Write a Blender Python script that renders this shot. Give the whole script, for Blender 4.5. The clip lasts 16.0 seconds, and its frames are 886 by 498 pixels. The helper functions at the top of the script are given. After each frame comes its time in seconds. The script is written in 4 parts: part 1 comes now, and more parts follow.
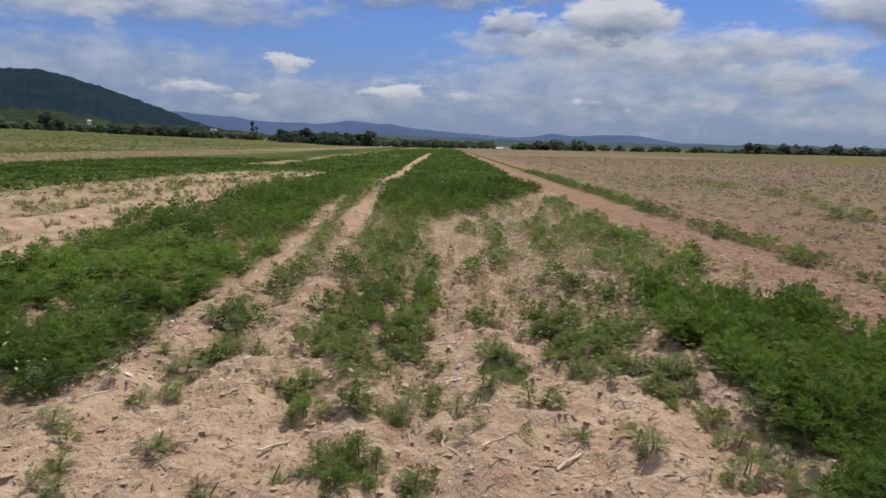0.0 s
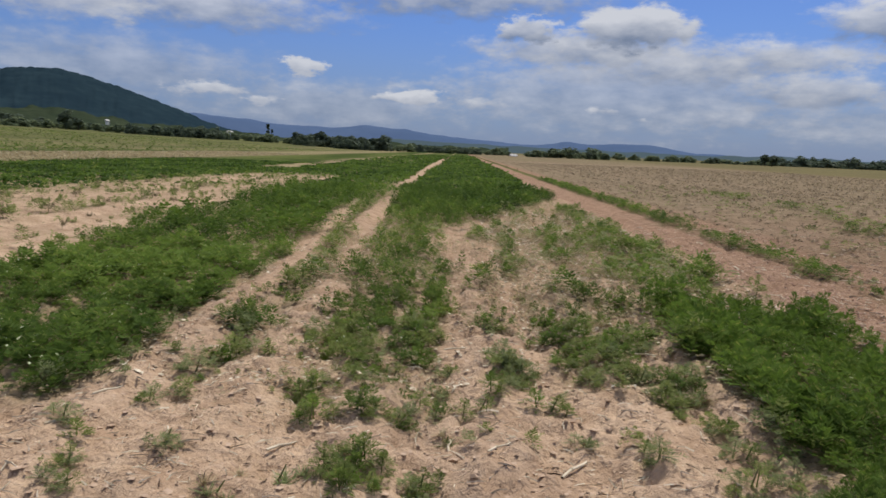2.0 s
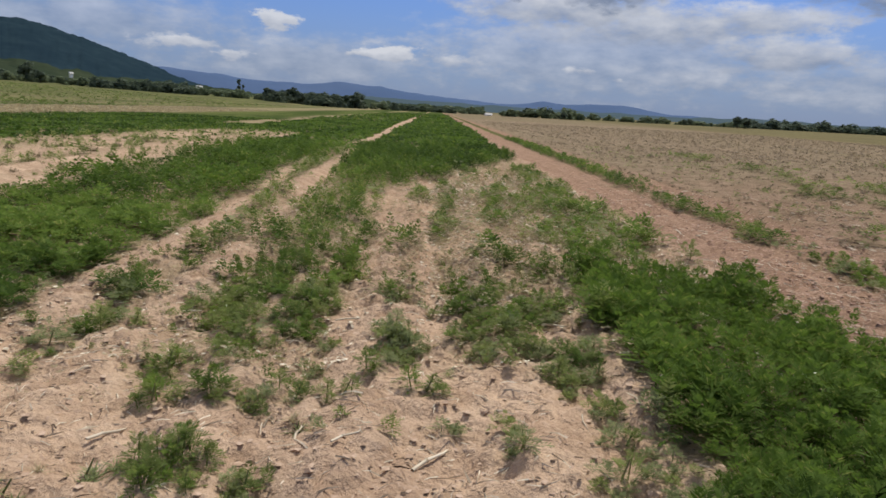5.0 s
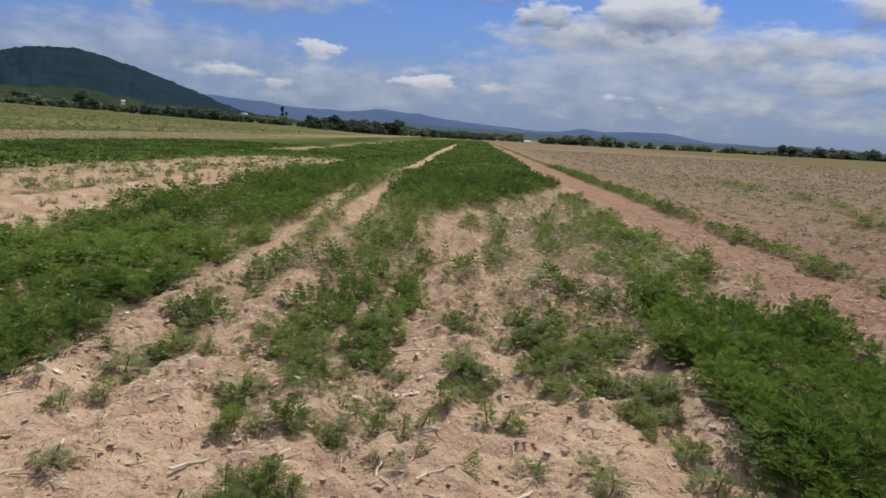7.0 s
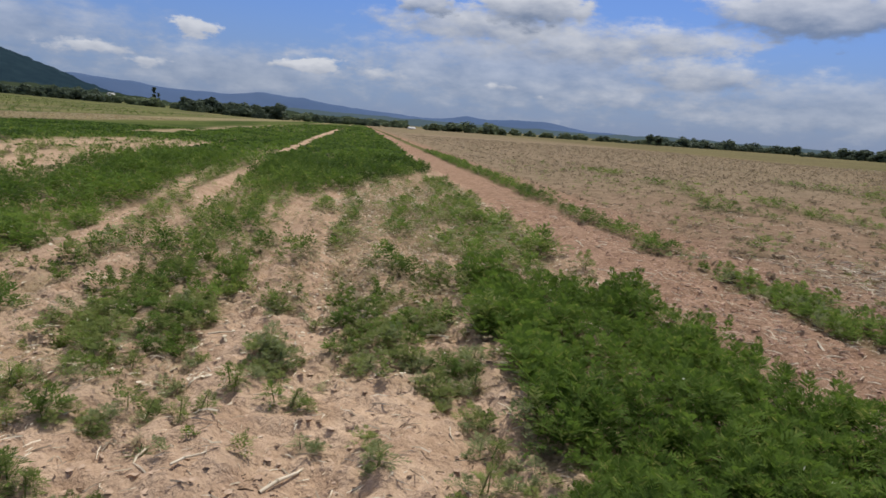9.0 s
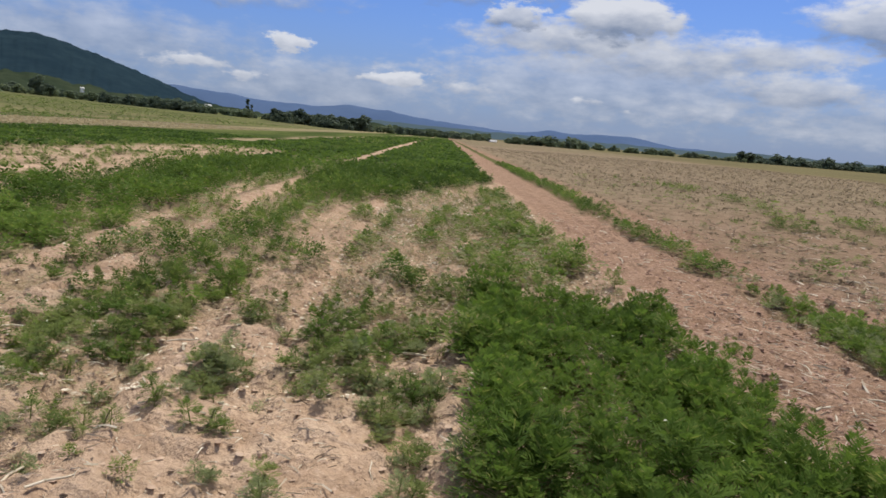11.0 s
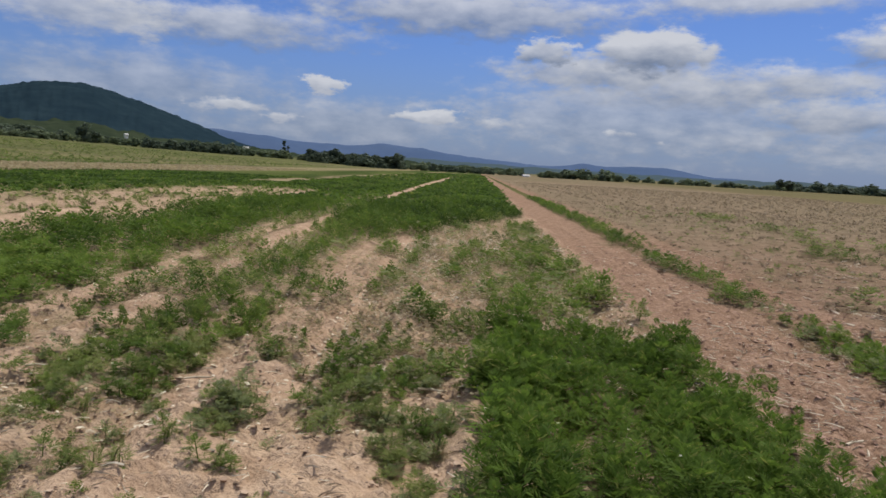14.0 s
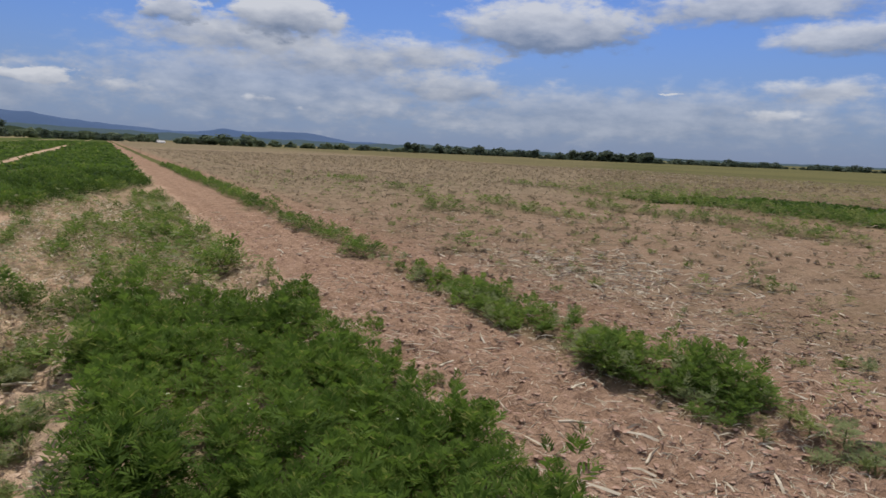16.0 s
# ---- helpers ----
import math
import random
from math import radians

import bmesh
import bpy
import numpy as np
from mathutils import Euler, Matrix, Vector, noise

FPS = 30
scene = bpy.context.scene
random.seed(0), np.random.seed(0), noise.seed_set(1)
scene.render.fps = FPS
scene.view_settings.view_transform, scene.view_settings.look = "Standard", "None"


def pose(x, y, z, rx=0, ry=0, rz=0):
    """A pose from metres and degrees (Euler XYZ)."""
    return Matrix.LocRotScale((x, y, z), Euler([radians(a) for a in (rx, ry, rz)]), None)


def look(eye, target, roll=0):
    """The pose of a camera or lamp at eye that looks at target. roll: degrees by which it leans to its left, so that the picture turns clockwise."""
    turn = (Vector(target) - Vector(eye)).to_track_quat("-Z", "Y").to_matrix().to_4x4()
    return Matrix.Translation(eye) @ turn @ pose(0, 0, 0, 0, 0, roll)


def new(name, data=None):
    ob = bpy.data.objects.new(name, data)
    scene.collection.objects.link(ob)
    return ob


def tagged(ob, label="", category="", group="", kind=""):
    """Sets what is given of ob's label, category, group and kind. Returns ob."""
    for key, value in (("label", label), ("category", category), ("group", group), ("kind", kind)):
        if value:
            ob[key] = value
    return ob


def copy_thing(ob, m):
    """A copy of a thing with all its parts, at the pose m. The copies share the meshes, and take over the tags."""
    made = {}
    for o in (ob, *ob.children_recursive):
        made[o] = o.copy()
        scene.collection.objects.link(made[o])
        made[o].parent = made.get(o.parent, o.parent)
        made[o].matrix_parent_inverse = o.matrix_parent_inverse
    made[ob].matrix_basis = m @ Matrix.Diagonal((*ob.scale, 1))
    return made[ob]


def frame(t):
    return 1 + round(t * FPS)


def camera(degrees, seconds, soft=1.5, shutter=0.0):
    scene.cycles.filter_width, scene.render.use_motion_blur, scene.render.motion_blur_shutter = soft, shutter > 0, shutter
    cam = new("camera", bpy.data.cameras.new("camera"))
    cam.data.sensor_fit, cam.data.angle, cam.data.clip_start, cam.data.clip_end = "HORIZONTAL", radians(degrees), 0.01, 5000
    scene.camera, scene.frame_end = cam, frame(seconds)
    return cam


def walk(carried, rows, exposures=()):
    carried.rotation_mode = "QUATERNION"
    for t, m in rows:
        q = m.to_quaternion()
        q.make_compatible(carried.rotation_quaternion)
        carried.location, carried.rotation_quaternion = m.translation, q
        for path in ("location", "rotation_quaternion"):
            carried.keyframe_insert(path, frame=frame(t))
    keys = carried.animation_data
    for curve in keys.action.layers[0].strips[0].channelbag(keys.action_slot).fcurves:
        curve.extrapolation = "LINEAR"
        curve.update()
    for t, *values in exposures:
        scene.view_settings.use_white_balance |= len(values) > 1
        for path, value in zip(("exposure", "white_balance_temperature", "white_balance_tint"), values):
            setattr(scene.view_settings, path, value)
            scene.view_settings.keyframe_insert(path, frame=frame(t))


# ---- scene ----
# camera and walk
cam = camera(65.0, 16.0, soft=1.6)
METRES, EYE = 2.913, 1.5
ROWS = [
    (0.0, 0.0, 0.0, 0.0, 0.17, -8.53, -1.12),
    (0.5, 0.003, 0.0011, -0.0006, 0.04, -8.49, -1.16),
    (1.0, 0.0026, -0.0009, -0.0008, 0.01, -8.43, -1.3),
    (1.5, 0.0015, -0.003, -0.0015, -0.09, -8.39, -1.59),
    (2.0, 0.0034, -0.0044, -0.0013, 1.33, -8.09, -2.19),
    (2.5, 0.0026, -0.003, -0.0013, 0.78, -8.05, -1.92),
    (3.0, 0.0166, 0.0021, -0.0032, 0.22, -8.08, -1.25),
    (3.2, 0.0222, 0.0041, -0.0040, -2.23, -8.21, -0.30),
    (5.5, 0.2138, 0.152, -0.0059, 1.74, -11.75, -4.81),
    (6.0, 0.1831, 0.1469, -0.0045, 6.38, -10.43, -5.43),
    (6.5, 0.134, 0.1525, 0.0016, 3.44, -9.77, -2.53),
    (7.0, 0.1209, 0.1473, 0.001, 2.51, -9.33, -3.04),
    (7.5, 0.1114, 0.1404, -0.0007, 3.42, -9.07, -4.02),
    (8.0, 0.1332, 0.1424, -0.0017, 3.0, -8.45, -2.9),
    (8.5, 0.2142, 0.1513, -0.0095, -4.72, -8.87, -2.05),
    (8.7, 0.2466, 0.1549, -0.0126, -6.80, -9.93, -3.89),
    (10.8, 0.5052, 0.2970, -0.0316, -3.55, -9.21, -3.38),
    (11.0, 0.5216, 0.2928, -0.0296, -0.03, -9.32, -4.6),
    (11.5, 0.5627, 0.2822, -0.0245, 1.37, -5.82, -3.48),
    (12.0, 0.5654, 0.2823, -0.0303, 2.5, -6.75, -3.62),
    (12.5, 0.5686, 0.2891, -0.0316, 2.47, -7.42, -2.99),
    (13.0, 0.5723, 0.2966, -0.0331, 2.05, -8.01, -1.84),
    (13.5, 0.569, 0.3, -0.0305, 2.23, -7.68, -2.85),
    (14.0, 0.5682, 0.2967, -0.0307, 2.69, -6.58, -3.2),
    (14.5, 0.5707, 0.2937, -0.0304, 2.69, -6.35, -3.02),
    (15.0, 0.5718, 0.2875, -0.0298, 2.99, -5.8, -2.66),
    (15.5, 0.5871, 0.2837, -0.0324, 0.36, -5.93, -2.72),
    (15.6, 0.5994, 0.2843, -0.0345, -3.17, -6.60, -2.80),
    (15.7, 0.6117, 0.2849, -0.0366, -8.01, -7.10, -2.80),
    (15.8, 0.6240, 0.2856, -0.0386, -13.21, -7.60, -2.80),
    (15.9, 0.6363, 0.2862, -0.0407, -19.61, -7.90, -2.70),
    (16.0, 0.6486, 0.2868, -0.0428, -25.93, -8.0, -2.35),
]
walk(cam, [(t, pose(METRES * x, METRES * y, EYE + METRES * z, 90 + pitch, roll, yaw)) for t, x, y, z, yaw, pitch, roll in ROWS],
     exposures=[(0.0, -0.03), (3.2, -0.03), (5.5, 0.06), (6.2, 0.04), (8.0, -0.02), (8.7, 0.0), (10.8, 0.17), (11.1, 0.17), (11.5, -0.08), (16.0, -0.05)])

# ---------------------------------------------------------------- light
SUN_AZ, SUN_EL = 30.0, 61.0          # degrees right of the rows, and above the horizon
SKY_STRENGTH = 0.10


class Nodes:
    """Short spelling for shader node trees."""

    def __init__(self, tree):
        self.tree = tree
        tree.nodes.clear()

    def add(self, kind):
        return self.tree.nodes.new(kind)

    def put(self, socket, value):
        if isinstance(value, bpy.types.NodeSocket):
            self.tree.links.new(value, socket)
        elif value is not None:
            socket.default_value = value

    def math(self, op, a, b=None, c=None, clamp=False):
        n = self.add("ShaderNodeMath")
        n.operation, n.use_clamp = op, clamp
        for i, v in enumerate((a, b, c)):
            self.put(n.inputs[i], v)
        return n.outputs[0]

    def mix(self, fac, a, b, blend="MIX"):
        n = self.add("ShaderNodeMix")
        n.data_type, n.blend_type = "RGBA", blend
        for i, v in ((0, fac), (6, a), (7, b)):
            self.put(n.inputs[i], (*v, 1) if isinstance(v, tuple) and len(v) == 3 else v)
        return n.outputs[2]

    def ramp(self, value, lo, hi, a=0.0, b=1.0):
        n = self.add("ShaderNodeMapRange")
        n.interpolation_type = "SMOOTHSTEP"
        for i, v in enumerate((value, lo, hi, a, b)):
            self.put(n.inputs[i], v)
        return n.outputs[0]

    def noise(self, vector, scale, detail=4.0, rough=0.55, out=0):
        n = self.add("ShaderNodeTexNoise")
        self.put(n.inputs["Vector"], vector)
        n.inputs["Scale"].default_value, n.inputs["Detail"].default_value, n.inputs["Roughness"].default_value = scale, detail, rough
        return n.outputs[out]

    def value(self, name):
        n = self.add("ShaderNodeAttribute")
        n.attribute_name = name
        return n.outputs["Fac"]

    def vec(self, x, y, z=0.0):
        n = self.add("ShaderNodeCombineXYZ")
        for i, v in enumerate((x, y, z)):
            self.put(n.inputs[i], v)
        return n.outputs[0]


# clouds: degrees right of the rows, degrees up, half width, half height, softness, whiteness, flat-bottomed shade
CLOUDS = [
    (13.0, 4.6, 17.0, 3.6, 0.55, 0.50, 0.25), (-26.0, 5.2, 12.0, 2.6, 0.75, 0.40, 0.2), (40.0, 3.2, 24.0, 2.4, 0.65, 0.48, 0.25),
    (-10.0, 3.2, 12.0, 2.2, 0.7, 0.42, 0.2),
    (17.0, 7.0, 11.0, 1.7, 0.75, 0.74, 0.55), (8.0, 8.1, 8.0, 1.3, 0.6, 0.68, 0.4),
    (-20.0, 10.0, 11.0, 1.6, 0.75, 0.76, 0.6), (-1.0, 12.2, 15.0, 2.0, 0.6, 0.76, 0.65), (-30.0, 9.6, 7.0, 1.6, 0.6, 0.7, 0.3), (20.0, 13.3, 9.0, 1.2, 0.7, 0.80, 0.4),
    (11.5, 8.5, 9.0, 1.3, 0.8, 0.66, 0.35), (24.0, 7.4, 7.0, 1.3, 0.8, 0.72, 0.4), (13.4, 9.9, 4.6, 1.75, 0.3, 1.0, 0.9), (4.9, 9.6, 2.5, 1.1, 0.4, 0.9, 0.8),
    (-12.6, 6.1, 1.9, 0.65, 0.35, 0.95, 0.4), (-4.3, 4.15, 3.0, 0.55, 0.3, 1.0, 0.5), (-20.0, 4.1, 2.6, 0.55, 0.5, 0.85, 0.3),
    (-16.0, 3.45, 1.8, 0.4, 0.5, 0.85, 0.3), (11.1, 3.5, 0.8, 0.30, 0.8, 0.80, 0.2), (1.6, 3.9, 1.6, 0.45, 0.9, 0.75, 0.3), (14.2, 2.9, 0.6, 0.22, 0.9, 0.70, 0.2), (26.5, 5.3, 5.4, 1.3, 0.7, 0.74, 0.7),
    (34.0, 9.9, 8.2, 2.4, 0.42, 0.90, 1.0), (49.0, 11.2, 9.0, 1.4, 0.5, 0.82, 0.6), (55.5, 8.9, 5.2, 1.3, 0.55, 0.85, 0.7),
    (53.5, 5.4, 4.6, 0.9, 0.6, 0.82, 0.4), (51.0, 3.6, 2.2, 0.45, 0.7, 0.85, 0.3), (42.8, 5.1, 1.0, 0.08, 0.5, 1.0, 0.0),
]
CLOUD_LIT, CLOUD_SHADE = (6.2, 6.4, 6.95), (1.84, 2.34, 3.42)


def make_world():
    world = bpy.data.worlds.new("sky")
    scene.world = world
    world.use_nodes = True
    n = Nodes(world.node_tree)
    sky = n.add("ShaderNodeTexSky")
    sky.sky_type, sky.sun_disc, sky.sun_elevation, sky.sun_rotation = "NISHITA", False, radians(SUN_EL), radians(SUN_AZ)
    sky.air_density, sky.dust_density, sky.ozone_density = 1.0, 0.6, 2.0
    way = n.add("ShaderNodeSeparateXYZ")
    n.put(way.inputs[0], n.add("ShaderNodeTexCoord").outputs["Generated"])
    x, y, z = way.outputs
    az = n.math("MULTIPLY", n.math("ARCTAN2", x, y), 180 / math.pi)
    el = n.math("MULTIPLY", n.math("ARCSINE", z), 180 / math.pi)
    plane = n.vec(az, n.math("MULTIPLY", el, 2.2))
    warp = n.add("ShaderNodeSeparateXYZ")
    n.put(warp.inputs[0], n.noise(plane, 0.22, 6.0, 0.6, out=1))
    wx, wy = (n.math("SUBTRACT", warp.outputs[i], 0.5) for i in (0, 1))
    fine = n.noise(plane, 0.75, 7.0, 0.62)
    lump = n.noise(plane, 0.33, 5.0, 0.55)
    az_w = n.math("MULTIPLY_ADD", wx, 5.0, az)
    el_w = n.math("MULTIPLY_ADD", wy, 1.5, el)
    haze = n.ramp(el, -1.0, 11.0, 0.80, 0.05)
    colour = n.mix(1.0, sky.outputs[0], (0.42, 0.58, 0.98), "MULTIPLY")
    colour = n.mix(haze, colour, (2.12, 2.66, 4.12))
    for a, e, w, h, soft, white, shade in CLOUDS:
        u = n.math("DIVIDE", n.math("SUBTRACT", az_w, a), w)
        v = n.math("DIVIDE", n.math("SUBTRACT", el_w, e), h)
        d = n.math("SQRT", n.math("ADD", n.math("MULTIPLY", u, u), n.math("MULTIPLY", v, v)))
        d = n.math("MULTIPLY_ADD", n.math("SUBTRACT", fine, 0.5), -1.7 if w < 4.0 else -0.45 - 0.7 * soft, d)
        d = n.math("MULTIPLY_ADD", n.math("SUBTRACT", lump, 0.5), -1.3, d)
        mask = n.ramp(d, 1.0 + soft * 0.35, 1.0 - soft, 0.0, min(1.0, 0.35 + white * 0.62))
        lit = n.math("MULTIPLY_ADD", v, 0.95 * shade, n.math("MULTIPLY_ADD", n.math("SUBTRACT", lump, 0.5), 1.3, white - 0.47 * shade + 0.08), clamp=True)
        colour = n.mix(mask, colour, n.mix(lit, CLOUD_SHADE, CLOUD_LIT))
    # the rest of the sky, unseen overhead and behind: broken cloud brightened to fill shadows
    above = n.ramp(el, 12.0, 18.0)
    flat = n.vec(n.math("DIVIDE", x, n.math("MAXIMUM", z, 0.08)), n.math("DIVIDE", y, n.math("MAXIMUM", z, 0.08)))
    broken = n.ramp(n.noise(flat, 1.3, 6.0, 0.55), 0.40, 0.60, 0.0, 0.9)
    colour = n.mix(n.math("MULTIPLY", broken, above), colour, n.mix(n.noise(flat, 2.6, 5.0), (5.0, 5.2, 5.8), (10.5, 10.6, 10.8)))
    back = n.add("ShaderNodeBackground")
    n.put(back.inputs[0], colour)
    back.inputs[1].default_value = SKY_STRENGTH
    n.put(n.add("ShaderNodeOutputWorld").inputs[0], back.outputs[0])


make_world()
sun = new("sun", bpy.data.lights.new("sun", "SUN"))
sun.data.energy, sun.data.angle, sun.data.color = 3.7, radians(0.55), (1.0, 0.958, 0.88)
sun.matrix_world = look((0, 0, 50), (-math.sin(radians(SUN_AZ)) * math.cos(radians(SUN_EL)), -math.cos(radians(SUN_AZ)) * math.cos(radians(SUN_EL)), 50 - math.sin(radians(SUN_EL))))


# ---------------------------------------------------------------- materials
def material(name):
    m = bpy.data.materials.new(name)
    m.use_nodes = True
    return m, Nodes(m.node_tree)


def finish(n, base, rough=0.8, bump=None, bump_by=0.3, bump_dist=0.02, spec=0.3, through_light=0.0, through_colour=None):
    b = n.add("ShaderNodeBsdfPrincipled")
    n.put(b.inputs["Base Color"], base if not (isinstance(base, tuple) and len(base) == 3) else (*base, 1))
    n.put(b.inputs["Roughness"], rough)
    b.inputs["Specular IOR Level"].default_value = spec
    if bump is not None:
        bn = n.add("ShaderNodeBump")
        bn.inputs["Strength"].default_value, bn.inputs["Distance"].default_value = bump_by, bump_dist
        n.put(bn.inputs["Height"], bump)
        n.put(b.inputs["Normal"], bn.outputs[0])
    shader = b.outputs[0]
    if through_light:
        t = n.add("ShaderNodeBsdfTranslucent")
        n.put(t.inputs[0], through_colour if through_colour is not None else base)
        mx = n.add("ShaderNodeMixShader")
        mx.inputs[0].default_value = through_light
        n.put(mx.inputs[1], shader)
        n.put(mx.inputs[2], t.outputs[0])
        shader = mx.outputs[0]
    n.put(n.add("ShaderNodeOutputMaterial").inputs[0], shader)


def mat_soil():
    m, n = material("dry_soil")
    p = n.add("ShaderNodeNewGeometry").outputs["Position"]
    veg, dry, red = (n.value(a) for a in ("veg", "dry", "red"))
    big, mid, fine = n.noise(p, 0.5, 4), n.noise(p, 3.5, 6, 0.6), n.noise(p, 28.0, 8, 0.65)
    tan = n.mix(n.ramp(mid, 0.3, 0.7), (0.440, 0.298, 0.192), (0.605, 0.436, 0.296))
    rust = n.mix(n.ramp(mid, 0.3, 0.7), (0.205, 0.120, 0.078), (0.315, 0.196, 0.132))
    c = n.mix(red, tan, rust)
    c = n.mix(n.ramp(big, 0.35, 0.7, 0.0, 0.35), c, (0.30, 0.20, 0.14))
    crumb = n.noise(p, 11.0, 8, 0.7)
    c = n.mix(n.ramp(fine, 0.52, 0.75, 0.0, 0.55), c, (0.60, 0.44, 0.325))
    c = n.mix(n.ramp(fine, 0.48, 0.25, 0.0, 0.6), c, (0.17, 0.105, 0.07))
    c = n.mix(n.ramp(crumb, 0.44, 0.30, 0.0, 0.6), c, (0.20, 0.125, 0.08))
    c = n.mix(n.ramp(crumb, 0.56, 0.70, 0.0, 0.45), c, (0.64, 0.485, 0.365))
    patches = n.math("MULTIPLY_ADD", n.noise(p, 0.45, 6, 0.7), 0.4, n.math("MULTIPLY", n.noise(p, 0.05, 9, 0.85), 0.6))
    xyz = n.add("ShaderNodeSeparateXYZ")
    n.put(xyz.inputs[0], p)
    streak = n.noise(n.vec(n.math("MULTIPLY", xyz.outputs[0], 0.10), n.math("MULTIPLY", xyz.outputs[1], 0.02)), 1.0, 6, 0.7)
    patches = n.math("MULTIPLY_ADD", streak, 0.6, n.math("MULTIPLY", patches, 0.4))
    grass = n.mix(n.ramp(patches, 0.45, 0.55), (0.032, 0.062, 0.014), (0.080, 0.106, 0.028))
    straw = n.mix(n.ramp(n.noise(p, 2.2, 6, 0.7), 0.35, 0.65), (0.20, 0.165, 0.085), (0.36, 0.29, 0.17))
    straw = n.mix(red, straw, n.mix(n.ramp(n.noise(p, 1.7, 6, 0.7), 0.35, 0.65), (0.165, 0.122, 0.080), (0.285, 0.218, 0.148)))
    c = n.mix(dry, c, straw)
    c = n.mix(veg, c, grass)
    lumps_n = n.noise(p, 9.0, 7, 0.6)
    h = n.math("ADD", n.math("MULTIPLY", fine, 0.45), n.math("ADD", n.math("MULTIPLY", mid, 0.8), lumps_n))
    finish(n, c, 1.0, h, 0.9, 0.06, 0.0)
    return m


def mat_leaf(name, dark, light, yellow, share=0.45):
    m, n = material(name)
    tone = n.value("tone")
    rnd = n.add("ShaderNodeObjectInfo").outputs["Random"]
    isl = n.add("ShaderNodeNewGeometry").outputs["Random Per Island"]
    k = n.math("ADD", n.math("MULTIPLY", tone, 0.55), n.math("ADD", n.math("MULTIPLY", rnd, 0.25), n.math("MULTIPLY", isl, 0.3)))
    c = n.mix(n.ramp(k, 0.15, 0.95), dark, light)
    c = n.mix(n.ramp(n.math("ADD", isl, n.math("MULTIPLY", tone, 0.12)), 0.985, 1.08, 0.0, 0.7), c, yellow)
    finish(n, c, 0.75, through_light=share, spec=0.15)
    return m


def mat_mottled(name, a, b, scale, rough=0.85, bump=0.3, dist=0.01, island=False, spec=0.2):
    m, n = material(name)
    p = n.add("ShaderNodeTexCoord").outputs["Object"]
    f = n.noise(p, scale, 6, 0.6)
    k = f
    if island:
        k = n.math("ADD", n.math("MULTIPLY", f, 0.5), n.math("MULTIPLY", n.add("ShaderNodeNewGeometry").outputs["Random Per Island"], 0.5))
    else:
        k = n.math("ADD", n.math("MULTIPLY", f, 0.8), n.math("MULTIPLY", n.add("ShaderNodeObjectInfo").outputs["Random"], 0.2))
    finish(n, n.mix(n.ramp(k, 0.3, 0.72), a, b), rough, f, bump, dist, spec)
    return m


SOIL = mat_soil()
LEAF = mat_leaf("weed_leaf", (0.070, 0.120, 0.021), (0.170, 0.248, 0.044), (0.36, 0.36, 0.10))
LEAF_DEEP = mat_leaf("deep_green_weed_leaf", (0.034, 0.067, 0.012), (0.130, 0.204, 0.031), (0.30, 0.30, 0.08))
LEAF_PALE = mat_leaf("pale_weed_leaf", (0.165, 0.198, 0.080), (0.295, 0.325, 0.145), (0.38, 0.34, 0.16))
LEAF_OLIVE = mat_leaf("olive_weed_leaf", (0.116, 0.152, 0.040), (0.245, 0.285, 0.084), (0.38, 0.34, 0.14))
LEAF_LIME = mat_leaf("lime_weed_leaf", (0.094, 0.146, 0.026), (0.186, 0.250, 0.052), (0.42, 0.40, 0.10))
WITHERED = mat_leaf("withered_leaf", (0.135, 0.108, 0.060), (0.255, 0.208, 0.122), (0.30, 0.24, 0.14))
PETAL = mat_mottled("pale_petal", (0.30, 0.34, 0.16), (0.55, 0.55, 0.38), 20, island=True)
STRAW_LEAF = mat_leaf("straw_leaf", (0.27, 0.215, 0.115), (0.48, 0.40, 0.245), (0.52, 0.45, 0.28), 0.5)
BROWN_LEAF = mat_leaf("brown_leaf", (0.21, 0.160, 0.104), (0.39, 0.31, 0.205), (0.44, 0.37, 0.25), 0.5)
STEM = mat_mottled("weed_stem", (0.10, 0.14, 0.05), (0.22, 0.20, 0.09), 30)
STRAW = mat_mottled("maize_straw", (0.40, 0.325, 0.225), (0.68, 0.59, 0.44), 14, island=True, rough=0.7)
LITTER = mat_mottled("dark_litter", (0.07, 0.045, 0.03), (0.19, 0.13, 0.085), 14, island=True)
CLOD = mat_mottled("soil_clod", (0.37, 0.255, 0.172), (0.49, 0.352, 0.25), 22, island=True, bump=0.6, rough=0.95)
CLOD_RED = mat_mottled("reddish_soil_clod", (0.25, 0.15, 0.105), (0.40, 0.26, 0.19), 22, island=True, bump=0.6, rough=0.95)
# far tree and bush greens greyed and lightened: slight haze in the leaf colour
TREE_LEAF_HAZED = mat_leaf("hazed_tree_leaf", (0.074, 0.100, 0.066), (0.108, 0.136, 0.086), (0.15, 0.18, 0.10), 0.4)
BUSH_LEAF_HAZED = mat_leaf("hazed_bush_leaf", (0.116, 0.150, 0.082), (0.166, 0.200, 0.106), (0.17, 0.20, 0.09), 0.4)
BARK = mat_mottled("bark", (0.05, 0.038, 0.028), (0.11, 0.085, 0.06), 3)
# dark bluish woods: cloud shade and distance haze are in these colours
FOREST_HAZED = mat_mottled("hazed_wooded_slope", (0.015, 0.029, 0.039), (0.026, 0.046, 0.055), 0.02, bump=0.5, dist=8.0, spec=0.0)
FOOTHILL = mat_mottled("meadow_slope", (0.024, 0.035, 0.021), (0.044, 0.055, 0.031), 0.02, bump=0.8, dist=4.0, spec=0.0)
